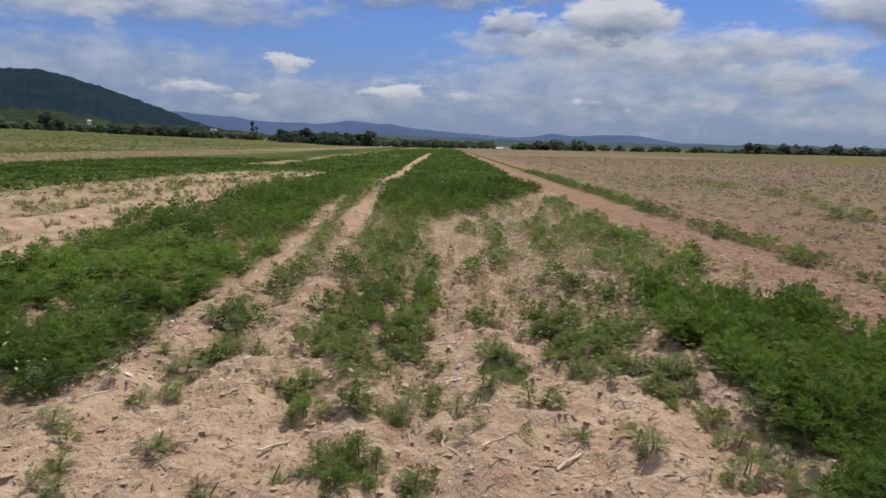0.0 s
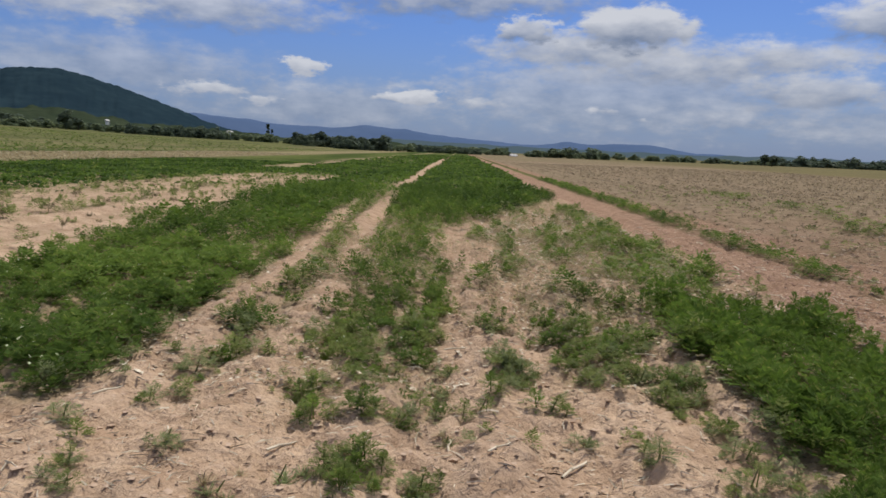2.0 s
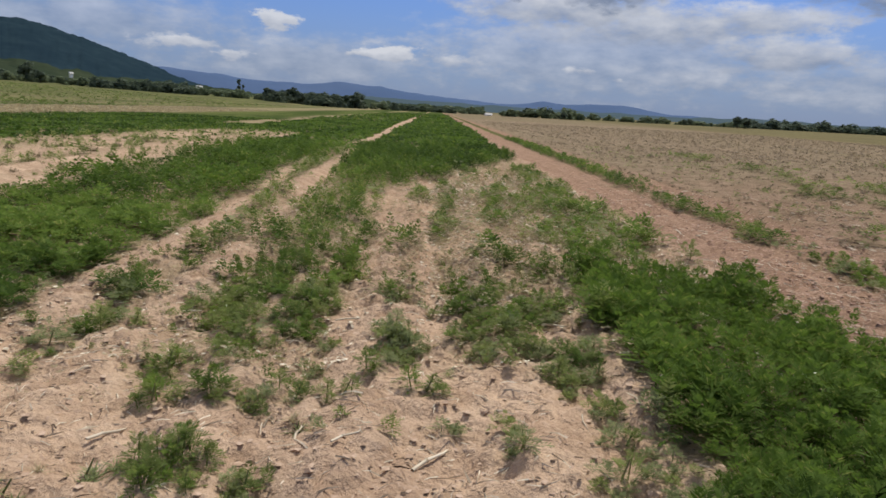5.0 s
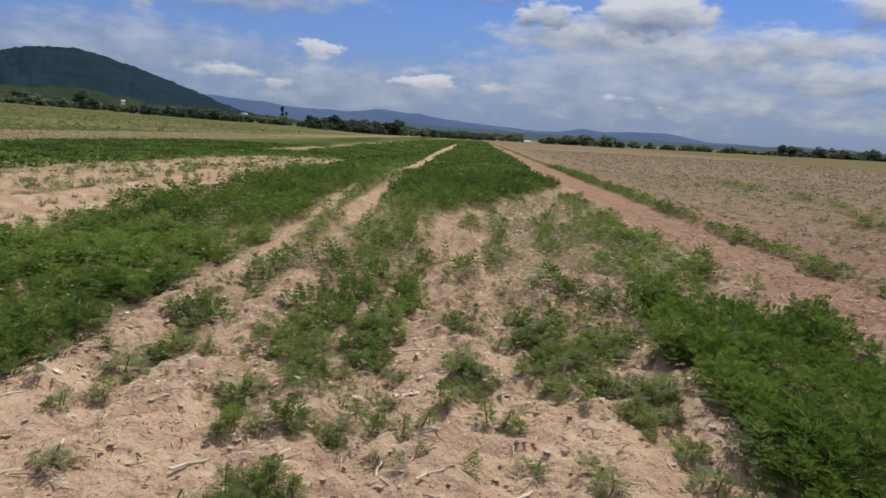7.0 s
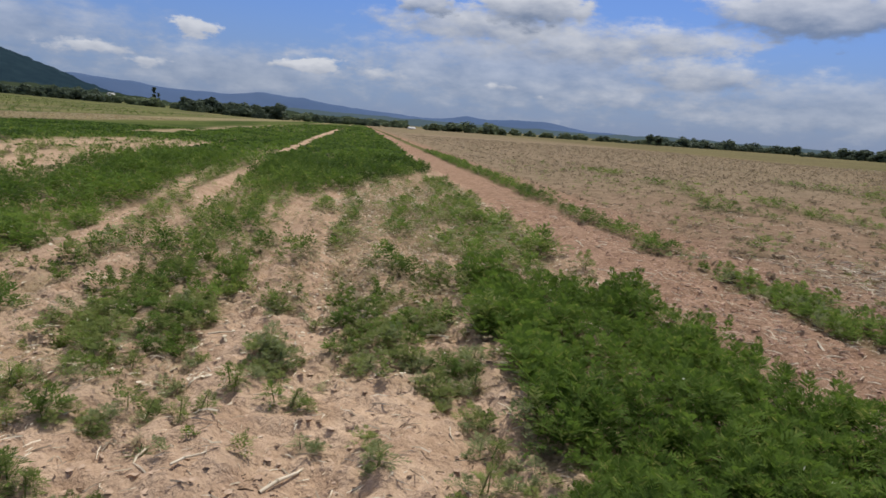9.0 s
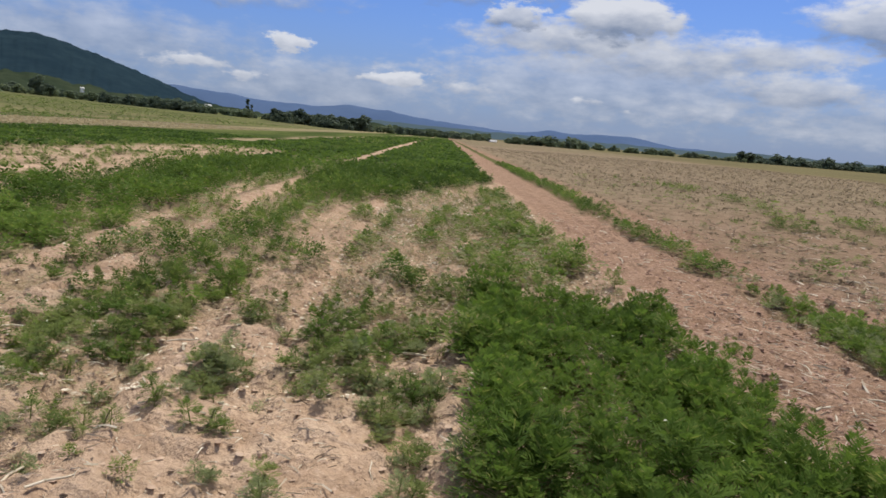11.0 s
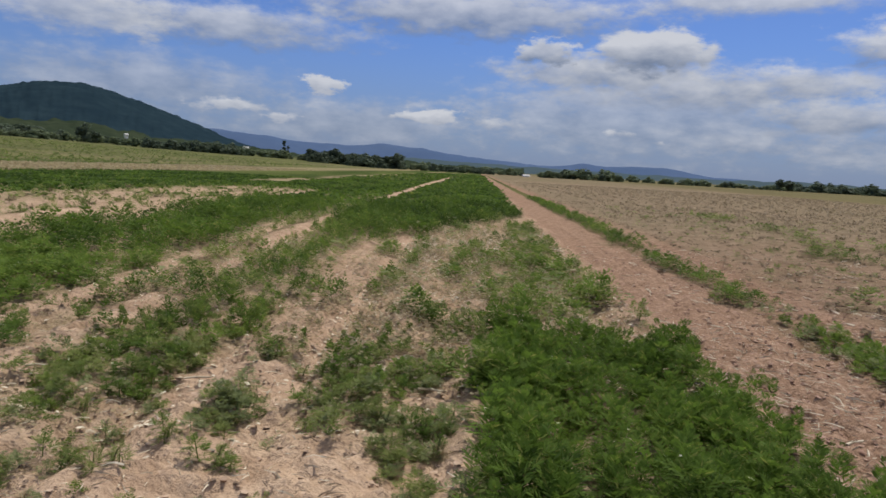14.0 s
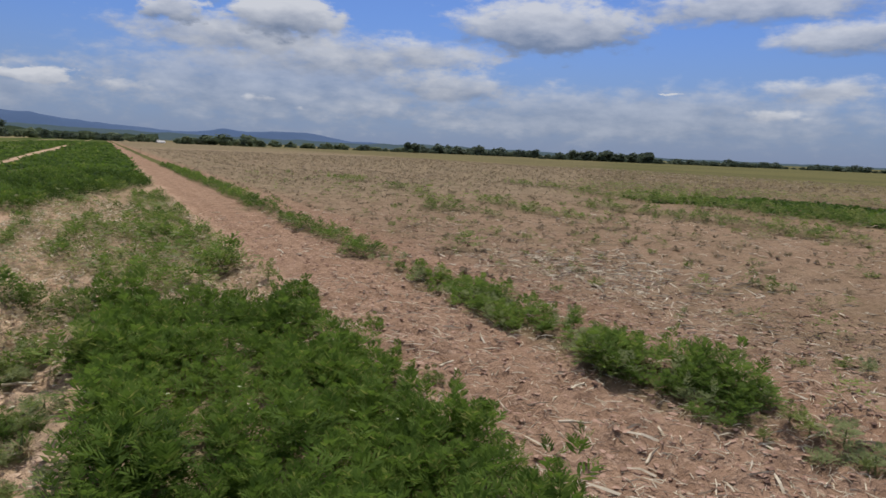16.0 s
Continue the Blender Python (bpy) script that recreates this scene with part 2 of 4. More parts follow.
# mountain blue is distance haze, put into the base colour
FAR_HAZE_BLUE = mat_mottled("haze_blue_ridge", (0.072, 0.110, 0.190), (0.088, 0.128, 0.212), 0.002, bump=0.2, dist=10.0, spec=0.0)
# blue-grey of the far woods is haze mixed into their colour
FAR_HAZE_GREY = mat_mottled("hazed_wooded_ridge", (0.050, 0.075, 0.090), (0.068, 0.095, 0.105), 0.004, bump=0.3, dist=10.0, spec=0.0)
WHITEWASH = mat_mottled("whitewash", (0.70, 0.69, 0.66), (0.82, 0.81, 0.78), 0.6)
ROOF = mat_mottled("pale_roof", (0.42, 0.40, 0.38), (0.58, 0.56, 0.53), 1.5)
GLASS = mat_mottled("dark_window", (0.03, 0.035, 0.04), (0.05, 0.055, 0.06), 1.0, rough=0.1, spec=0.5)


# ---------------------------------------------------------------- building blocks
RNG = np.random.default_rng(7)


def value_noise(x, y, seed=0):
    """Smooth noise in 0..1 over the plane, for arrays."""
    xi, yi = np.floor(x), np.floor(y)
    fx, fy = x - xi, y - yi
    fx, fy = fx * fx * (3 - 2 * fx), fy * fy * (3 - 2 * fy)

    def corner(a, b):
        h = np.sin(a * 127.1 + b * 311.7 + seed * 74.7) * 43758.5453
        return h - np.floor(h)

    top = corner(xi, yi) * (1 - fx) + corner(xi + 1, yi) * fx
    low = corner(xi, yi + 1) * (1 - fx) + corner(xi + 1, yi + 1) * fx
    return top * (1 - fy) + low * fy


def fbm(x, y, octaves=4, seed=0):
    out, amp, total = 0.0, 1.0, 0.0
    for k in range(octaves):
        out = out + amp * value_noise(x * 2**k + 13.7 * k, y * 2**k - 7.1 * k, seed + k)
        total += amp
        amp *= 0.5
    return out / total


def step(a, b, v):
    t = np.clip((v - a) / (b - a), 0, 1)
    return t * t * (3 - 2 * t)


def inside(v, a, b, soft):
    return step(a - soft, a + soft, v) * (1 - step(b - soft, b + soft, v))


def terrain(x, y):
    """Large form of the field: flat, rising gently to the left in the distance."""
    left = np.maximum(0, -x - 25)
    return 0.029 * left * step(0, 60, left) * (1 - 0.7 * step(160, 400, left))


def surface(x, y):
    """The ground's height with furrows and crusts."""
    near = 1 - step(14, 40, np.hypot(x, y))
    furrow = 0.034 * np.sin((x - 0.1) * 2 * np.pi / 0.76) * (1 - step(3.2, 3.7, x))
    rough = 0.055 * (fbm(x * 1.3, y * 1.3, 3, 3) - 0.5)
    crust = 0.155 * (np.abs(fbm(x * 6.0, y * 5.0, 3, 9) - 0.5)) + 0.042 * (fbm(x * 15, y * 15, 2, 21) - 0.5)
    plates = 0.030 * step(0.46, 0.54, fbm(x * 5.2 + 0.8 * value_noise(x * 9, y * 9, 4), y * 6.0, 3, 41)) + 0.016 * step(0.50, 0.58, fbm(x * 11, y * 13, 2, 45))
    strip = 0.045 * (fbm(x * 9, y * 9, 3, 31) - 0.5) * step(3.2, 3.8, x)
    return terrain(x, y) + near * (furrow + rough + crust * (0.55 + 0.45 * step(-1.1, -0.5, x)) + strip + plates * (1 - 0.6 * step(3.2, 3.7, x)))


def drift(x, y):
    """The rows on the left bend a little away with distance."""
    return -0.045 * np.clip(y - 6.5, 0, 20) * (1 - step(0.3, 2.0, x))


# thicker clumps within the rows: x, y, half width, half length
CLUMPS_THIN_ROW = [(-1.59, 5.45, 0.15, 0.22), (-1.62, 6.26, 0.14, 0.28), (-1.57, 7.59, 0.17, 0.75), (-1.76, 9.88, 0.18, 0.6), (-1.88, 11.9, 0.24, 0.9), (-2.07, 15.2, 0.3, 2.0)]
CLUMPS_STRIP = [(0.29, 5.76, 0.17, 0.30), (0.36, 7.55, 0.14, 0.20), (0.25, 7.10, 0.18, 0.12), (-0.02, 8.45, 0.14, 0.12), (0.38, 11.6, 0.2, 0.6), (0.69, 9.5, 0.12, 0.5),
                (0.73, 8.4, 0.13, 0.46), (0.73, 7.0, 0.13, 0.37), (0.84, 11.8, 0.16, 1.0)]
CLUMPS_WIDE = [(1.92, 11.46, 0.28, 0.54), (2.42, 11.5, 0.26, 1.3), (2.03, 8.3, 0.22, 0.57), (2.79, 17.4, 0.31, 1.2), (1.78, 10.0, 0.16, 0.24), (1.14, 7.09, 0.19, 0.33), (1.41, 6.92, 0.15, 0.38),
               (1.75, 8.19, 0.12, 0.15), (1.09, 5.8, 0.17, 0.27), (0.84, 5.6, 0.10, 0.26), (3.0, 10.6, 0.24, 0.64), (3.11, 9.9, 0.18, 0.46), (2.4, 8.39, 0.14, 0.28), (1.64, 6.58, 0.17, 0.42),
               (1.46, 5.67, 0.15, 0.3), (1.41, 9.96, 0.21, 0.58), (1.69, 11.9, 0.23, 0.87), (2.95, 8.6, 0.22, 0.6), (2.6, 9.6, 0.22, 0.5), (2.75, 12.8, 0.3, 0.8), (3.05, 13.9, 0.22, 0.7), (2.4, 7.5, 0.3, 0.35)]
CLUMPS_FIELD = [(8.8, 9.5, 0.35, 0.25), (8.1, 6.0, 0.8, 0.3), (6.4, 9.4, 0.28, 0.28), (4.6, 15.3, 0.3, 0.4), (9.1, 15.6, 0.5, 1.2), (10.3, 19.0, 0.4, 1.5), (19.3, 27.0, 0.6, 3.0),
                (26.4, 47.0, 1.2, 5.0), (10.9, 11.5, 0.3, 0.3), (12.6, 9.6, 0.4, 0.25), (7.2, 12.3, 0.3, 0.4)]


def cover(x, y):
    """Share of the ground under weeds, and their height, from the plan of the rows."""
    e = fbm(x * 1.1, y * 0.9, 3, 50) - 0.5
    patch = fbm(x * 0.55, y * 0.3, 3, 61)
    ragged = fbm(x * 2.6, y * 2.0, 3, 140) - 0.5
    xs = x - drift(x, y) + 0.30 * e + 0.38 * ragged
    c = np.full(np.shape(x), 0.02)
    h = np.full(np.shape(x), 0.09)

    def lay(where, density, height):
        nonlocal c, h
        c = c * (1 - where) + density * where
        h = h * (1 - where) + height * where

    lay(1 - step(-25, -22, x), 0.85, 0.15)
    near = 1 - step(30, 40, y)
    round_tuft = step(0.56, 0.64, fbm(x * 1.5, y * 1.1, 2, 161))
    lay(inside(xs, -11.3, -5.0, 0.25) * near, 0.12 + 0.5 * round_tuft, 0.10 + 0.06 * round_tuft)
    lay(inside(xs, -6.35, -6.0, 0.15) * near, 0.40, 0.13)
    lay(inside(xs, -7.7, -7.2, 0.2) * near, 0.55, 0.15)
    lay(inside(xs, -9.6, -9.1, 0.2) * near, 0.40, 0.12)
    lay(inside(xs, -11.3, -5.05, 0.25) * (1 - near), 0.92, 0.20)
    lay(inside(x, -24, -11.2, 1.0), 0.95, 0.20)
    lay(inside(xs, -4.95, -2.16, 0.10) * step(3.5, 3.9, y + 0.6 * e), 1.0, 0.22)
    lay(inside(xs, -1.80, -1.40, 0.07) * step(3.9, 4.6, y), 0.46 + 0.4 * step(12, 18, y), 0.125)
    lay(inside(xs, -2.30, -1.70, 0.06) * step(15, 20, y), 0.9, 0.19)
    lay(inside(xs, -1.12, 0.02, 0.05) * step(3.3, 4.2, y), 0.40, 0.10)
    lay(inside(xs, -1.12, 0.02, 0.05) * step(5.0, 5.7, y + 1.2 * e), 0.90 - 0.3 * step(0.55, 0.62, fbm(x * 3, y * 2, 2, 155)), 0.155)
    lay(inside(xs, -0.46, -0.36, 0.06) * inside(y, 6.2, 7.6, 0.3), 0.15, 0.10)
    lay(inside(xs, -0.22, -0.10, 0.05) * inside(y, 9.6, 12.6, 0.6), 0.30, 0.09)
    lay(inside(xs, 0.06, 0.62, 0.05) * step(4.8, 5.6, y), 0.10, 0.08)
    tuft = step(0.50, 0.60, fbm(x * 2.4, y * 1.5, 2, 151))
    lay(inside(x, 0.62, 1.66, 0.06) * step(3.9, 4.3, y), 0.22 + 0.26 * tuft, 0.09 + 0.03 * tuft)
    lay(inside(x, 1.3, 3.25, 0.15) * step(6.7, 7.2, y), 0.12 + 0.24 * tuft, 0.09 + 0.04 * tuft)
    lay(inside(x + 0.2 * ragged, 0.52, 0.70, 0.05) * inside(y, 3.9, 6.2, 0.3), 0.04, 0.07)
    for group, density, height in ((CLUMPS_THIN_ROW, 0.8, 0.15), (CLUMPS_STRIP, 0.72, 0.14), (CLUMPS_WIDE, 0.80, 0.155)):
        for cx, cy, rx, ry in group:
            lay(1 - step(0.65, 1.25, 0.88 * np.hypot((x - cx) / rx, (y - cy) / ry) + 1.3 * e + 0.6 * ragged), density, height)
    top = 6.65 - 1.6 * np.maximum(0, 1.95 - x) - 2.2 * np.maximum(0, x - 3.2)
    lay(inside(x + 0.26 * ragged, 1.78 - 0.13 * (1 - step(3.2, 3.8, y)), 3.40, 0.08) * (1 - step(-0.25, 0.25, y - top + 0.9 * e)) * step(1.3, 1.9, y), 1.0, 0.205)
    front = 13.6 + np.maximum(0, x - 0.1) * 2.9
    lay(inside(xs, -1.15, 3.15 + 0.012 * np.clip(y - 20, 0, 60), 0.10) * step(-0.5, 0.5, y - front + 1.5 * e + 3.0 * ragged), 1.0, 0.24)
    lay(inside(xs, -1.38 + 0.06 * step(14, 22, y), -1.12 - 0.04 * step(14, 22, y), 0.06) * (y < 75), 0.08, 0.10)
    lay(inside(xs - 0.25 * ragged, -1.64 - 0.3 * step(35, 60, y), -1.10 - 0.3 * step(35, 60, y), 0.07) * step(10.5, 14, y) * (y < 120), 0.05 + 0.55 * inside(y, 19.5, 30, 4.0), 0.10 + 0.07 * inside(y, 19.5, 30, 4.0))
    broken = step(0.42, 0.58, fbm(x * 0.35, y * 0.09, 3, 221))
    lay(inside(x + 2 * e, -13.2, -10.8, 0.5) * step(40, 48, y) * broken, 0.40, 0.14)
    lay(inside(x, 3.6, 4.55, 0.08) * (y < 130), 0.012, 0.06)
    thick = 1 - step(4.8, 7.5, y)
    lay(inside(x + 0.3 * e, 4.68, 5.25, 0.10) * step(3.0, 3.4, y), np.where(y < 7.5, 1.0, np.where(y < 12.5, 0.30 + 0.55 * step(0.42, 0.55, fbm(x * 0.8, y * 1.3, 2, 171)), np.where(y < 14.5, 0.4, 0.8))), 0.15 + 0.085 * thick)
    # the open field beyond the strip
    right = step(5.6, 6.0, x)
    lay(right, 0.015 + 0.05 * (patch > 0.55) + 0.30 * step(0.60, 0.68, fbm(x * 1.3, y * 0.8, 2, 181)), 0.09)
    lay(inside(x + e, 6.5, 6.9, 0.15) * (y > 6), 0.10 + 0.45 * tuft, 0.10)
    lay(inside(x + e, 7.7, 8.2, 0.2) * (y > 8), 0.12 + 0.5 * tuft, 0.11)
    lay(inside(x + e, 9.3, 9.8, 0.2) * (y > 9), 0.12 + 0.5 * tuft, 0.12)
    lay(inside(x + e, 10.9, 11.8, 0.25) * step(11, 14, y), 0.75 * (patch > 0.42), 0.15)
    lay(inside(x + e, 13.6, 15.0, 0.25) * inside(y, 8.5, 17, 1.0), 0.70, 0.16)
    lay(inside(x + 4 * e, 19.0, 46.0, 1.5) * (y > 20), 0.20, 0.12)
    lay(step(-1.5, 1.5, x - 0.80 * y + 2 * e) * step(16.5, 17.5, x), 0.45 + 0.25 * tuft, 0.15)
    lay(inside(x + 2 * e, 18.2, 26.0, 0.5) * inside(y, 6, 20.5, 1.2), 0.97, 0.22)
    for cx, cy, rx, ry in CLUMPS_FIELD:
        lay(1 - step(0.55, 1.25, np.hypot((x - cx) / rx, (y - cy) / ry) + 0.9 * e), 0.75, 0.17)
    lay(step(44, 52, x + 12 * e), 0.75, 0.16)
    lay(step(5, 8, x) * step(120, 150, y), 0.7, 0.16)
    return c, h


def dry_share(x, y):
    """Stubble and dead grass among the green, far out."""
    n = fbm(x * 0.10, y * 0.05, 3, 77)
    left = inside(x, -70, -23, 3.0) * step(0.50, 0.64, n) * 0.15
    for x0, x1, share in ((-35, -24.5, 0.95), (-46, -43, 0.3), (-58, -54, 0.2)):
        left = np.maximum(left, inside(x + 6 * (n - 0.5), x0, x1, 1.5) * share)
    left = np.maximum(left, inside(x + 3 * (n - 0.5), -13.2, -10.8, 0.5) * step(40, 48, y) * 0.65 * step(0.42, 0.58, fbm(x * 0.35, y * 0.09, 3, 221)))
    right = step(5.4, 6.6, x) * (1 - 0.5 * step(44, 52, x)) * (0.45 + 0.5 * step(10, 26, y))
    right = right * (1 - 0.45 * step(-1.5, 1.5, x - 0.80 * y) * step(16.5, 17.5, x))
    return np.clip(left + right, 0, 1)


def quads_mesh(name, quads, mats, tone=None, index=None, weld=False):
    """A mesh from an array of separate quads (n, 4, 3)."""
    me = bpy.data.meshes.new(name)
    k = len(quads)
    me.vertices.add(4 * k)
    me.vertices.foreach_set("co", np.ascontiguousarray(quads, np.float32).ravel())
    me.loops.add(4 * k)
    me.loops.foreach_set("vertex_index", np.arange(4 * k, dtype=np.int32))
    me.polygons.add(k)
    me.polygons.foreach_set("loop_start", np.arange(0, 4 * k, 4, dtype=np.int32))
    for m in mats:
        me.materials.append(m)
    if index is not None:
        me.polygons.foreach_set("material_index", np.ascontiguousarray(index, np.int32))
    me.update(calc_edges=True)
    if weld:
        bm = bmesh.new()
        bm.from_mesh(me)
        bmesh.ops.remove_doubles(bm, verts=bm.verts, dist=1e-4)
        bm.to_mesh(me)
        bm.free()
        return me
    at = me.attributes.new("tone", "FLOAT", "POINT")
    at.data.foreach_set("value", np.repeat(np.full(k, 0.5) if tone is None else tone, 4).astype(np.float32))
    return me


def grid_mesh(name, P, mat, smooth=True):
    """A sheet from an array of points (rows, columns, 3)."""
    r, c = P.shape[:2]
    idx = np.arange(r * c).reshape(r, c)
    f = np.stack([idx[:-1, :-1], idx[:-1, 1:], idx[1:, 1:], idx[1:, :-1]], -1).reshape(-1, 4)
    me = bpy.data.meshes.new(name)
    me.vertices.add(r * c)
    me.vertices.foreach_set("co", P.astype(np.float32).ravel())
    me.loops.add(f.size)
    me.loops.foreach_set("vertex_index", f.astype(np.int32).ravel())
    me.polygons.add(len(f))
    me.polygons.foreach_set("loop_start", np.arange(0, f.size, 4, dtype=np.int32))
    me.polygons.foreach_set("use_smooth", np.full(len(f), smooth))
    me.materials.append(mat)
    me.update(calc_edges=True)
    return me


def part(name, me, parent, label=""):
    ob = new(name, me)
    ob.parent = parent
    return tagged(ob, label=label)


def from_bmesh(name, bm, mat):
    me = bpy.data.meshes.new(name)
    bm.to_mesh(me)
    bm.free()
    me.materials.append(mat)
    return me


# ---------------------------------------------------------------- the ground
def spread(lo, hi, fine, limit, grow):
    """Coordinates with an even fine stretch and ever wider steps outside it."""
    mid = np.arange(lo, hi + fine / 2, fine)

    def out():
        s, d, r = fine, 0.0, []
        while d < limit:
            s *= grow
            d += s
            r.append(d)
        return np.array(r)

    o = out()
    return np.concatenate([lo - o[::-1], mid, hi + o])


def build_ground():
    gx, gy = spread(-2.4, 5.2, 0.034, 4800, 1.08), spread(2.4, 6.6, 0.034, 4800, 1.08)
    X, Y = np.meshgrid(gx, gy)
    me = grid_mesh("ground", np.stack([X, Y, surface(X, Y)], -1), SOIL)
    c, _ = cover(X, Y)
    far = step(14, 45, np.hypot(X, Y))
    veg = np.clip(c * 1.05, 0, 1) * (0.35 + 0.6 * far)
    wild = step(330, 420, np.hypot(X, Y)) + step(-62, -75, X) + step(48, 60, X)
    veg = np.where(np.hypot(X, Y) > 60, np.maximum(veg, np.clip(wild, 0, 1) * 0.85), veg)
    dry = dry_share(X, Y) * np.where(X > 0, 1.0, far)
    veg = veg * (1 - 0.75 * dry)
    red = step(3.0, 3.7, X + 0.5 * (fbm(X, Y, 2, 5) - 0.5)) * 0.85 - 0.06 * inside(X, 3.45, 4.75, 0.15) + 0.15 * fbm(X * 0.4, Y * 0.4, 2, 6)
    red = np.clip(red + 0.16 * step(5.0, 8.0, Y) * inside(X, -2.4, 0.6, 0.3), 0, 1)
    for name, values in (("veg", veg), ("dry", dry), ("red", red)):
        me.attributes.new(name, "FLOAT", "POINT").data.foreach_set("value", values.astype(np.float32).ravel())
    tagged(new("ground", me), "dry cracked tan soil of a weedy field in long rows", "ground", kind="structure")


build_ground()


# ---------------------------------------------------------------- far land
def ridge(name, label, profile, near, deep, mat, rough, seed, lower=0.0, columns=260, trees=0.0):
    """A range of hills: heights (degrees right, degrees up) kept along a curve at a distance, falling off before and behind."""
    az = np.linspace(profile[0][0], profile[-1][0], columns)
    up = np.interp(az, [p[0] for p in profile], [p[1] for p in profile])
    k = np.ones(5) / 5
    up = np.convolve(np.pad(up, 2, mode="edge"), k, mode="valid")
    r = near + deep * np.linspace(0, 1, 26)
    A, Rr = np.meshgrid(np.radians(az), r)
    s = (Rr - near) / deep
    shape = np.where(s < 0.62, np.sin(np.clip(s / 0.62, 0, 1) * np.pi / 2) ** 1.25, np.cos((s - 0.62) / 0.38 * np.pi / 2))
    crest = near + deep * 0.62
    H = (np.tan(np.radians(up))[None, :] * crest + EYE) * shape
    X, Y = Rr * np.sin(A), Rr * np.cos(A)
    H = H + rough * (fbm(X / (rough * 6), Y / (rough * 6), 4, seed) - 0.5) * shape - lower
    H = H + trees * (fbm(X / 11, Y / 11, 2, seed + 9) - 0.5) * np.clip(shape * 3, 0, 1)
    me = grid_mesh(name, np.stack([X, Y, H], -1), mat)
    return tagged(new(name, me), label, "hill", kind="structure")


ridge("wooded_hill", "forest-covered hill rising beyond the field, haze and cloud shade in its colour",
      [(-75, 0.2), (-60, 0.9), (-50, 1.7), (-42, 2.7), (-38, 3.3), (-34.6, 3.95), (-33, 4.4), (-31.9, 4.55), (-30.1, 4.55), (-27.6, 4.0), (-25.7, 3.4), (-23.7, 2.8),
       (-20.9, 1.85), (-18.4, 1.0), (-15, 0.35), (-11, 0.05)], 1300, 1100, FOREST_HAZED, 26, 5, columns=620, trees=8.0)
ridge("meadow_slope", "low scrubby green slope at the foot of the hill",
      [(-75, 0.8), (-50, 1.3), (-36, 1.75), (-30, 1.6), (-26, 1.25), (-20, 0.75), (-14, 0.4), (-6, 0.2), (4, 0.12)], 520, 700, FOOTHILL, 14, 15, columns=500, trees=9.0)
ridge("blue_mountains", "mountain chain on the horizon, haze blue put into its colour",
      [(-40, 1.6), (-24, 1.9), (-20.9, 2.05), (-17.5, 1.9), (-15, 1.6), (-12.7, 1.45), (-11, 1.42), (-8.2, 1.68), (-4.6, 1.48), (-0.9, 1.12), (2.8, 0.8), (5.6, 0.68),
       (7.4, 0.78), (8.7, 1.05), (10, 0.82), (12.2, 0.97), (15.2, 0.9), (18.5, 0.55), (21.3, 0.36), (26, 0.12), (32, 0.0)], 3900, 800, FAR_HAZE_BLUE, 30, 25)
ridge("dark_low_ridge", "low dark wooded ridge before the mountains, haze grey in its colour",
      [(-16, 0.35), (-6, 0.75), (0, 0.62), (6, 0.45), (12, 0.42), (18, 0.30), (24, 0.42), (27, 0.46), (30, 0.30), (36, 0.18), (48, 0.14), (58, 0.02), (75, 0.02)], 2300, 700, FAR_HAZE_GREY, 14, 35)


# ---------------------------------------------------------------- weeds
def unit(v):
    return v / np.maximum(np.linalg.norm(v, axis=-1, keepdims=True), 1e-9)


def leaf(base, turn, rise, length, width, pairs, droop=0.5):
    """A feathered leaf as quads: lobes in pairs on a drooping rib, and one at the tip."""
    out = []
    flat = np.array([np.cos(turn), np.sin(turn), 0.0])
    side = np.array([-np.sin(turn), np.cos(turn), 0.0])
    up = np.array([0, 0, 1.0])

    def rib(s):
        return base + flat * length * s * np.cos(rise) + up * length * (s * np.sin(rise) - droop * s * s * 0.5)

    for k in range(pairs):
        s = 0.16 + 0.70 * k / max(1, pairs - 1) if pairs > 1 else 0.45
        p = rib(s)
        ahead = unit(rib(s + 0.05) - p)
        w = width * (1.12 - 0.75 * s)
        for sign in (-1, 1):
            d = unit(ahead * (0.55 if pairs < 4 else 0.8) + side * sign + up * (0.25 + RNG.normal(0, 0.18)))
            n = unit(ahead - d * (ahead @ d))
            t = p + d * w
            m = p + d * w * 0.5
            b = w * (0.10 if pairs > 4 else 0.125 if pairs > 3 else 0.16 if pairs > 2 else 0.23)
            out.append([p, m - n * b, t, m + n * b + up * 0.02 * length])
    p, q = rib(0.55), rib(1.0)
    b = width * (0.13 if pairs > 2 else 0.26)
    out.append([p, (p + q) / 2 - side * b, q, (p + q) / 2 + side * b])
    return out


def blade(base, turn, rise, length, width, droop):
    flat, side, up = np.array([np.cos(turn), np.sin(turn), 0.0]), np.array([-np.sin(turn), np.cos(turn), 0.0]), np.array([0, 0, 1.0])
    pts = [base + flat * length * s * np.cos(rise) + up * length * (s * np.sin(rise) - droop * s * s * 0.5) for s in (0, 0.5, 1.0)]
    w = [width * 0.6, width, width * 0.1]
    return [[pts[i] - side * w[i], pts[i + 1] - side * w[i + 1], pts[i + 1] + side * w[i + 1], pts[i] + side * w[i]] for i in (0, 1)]


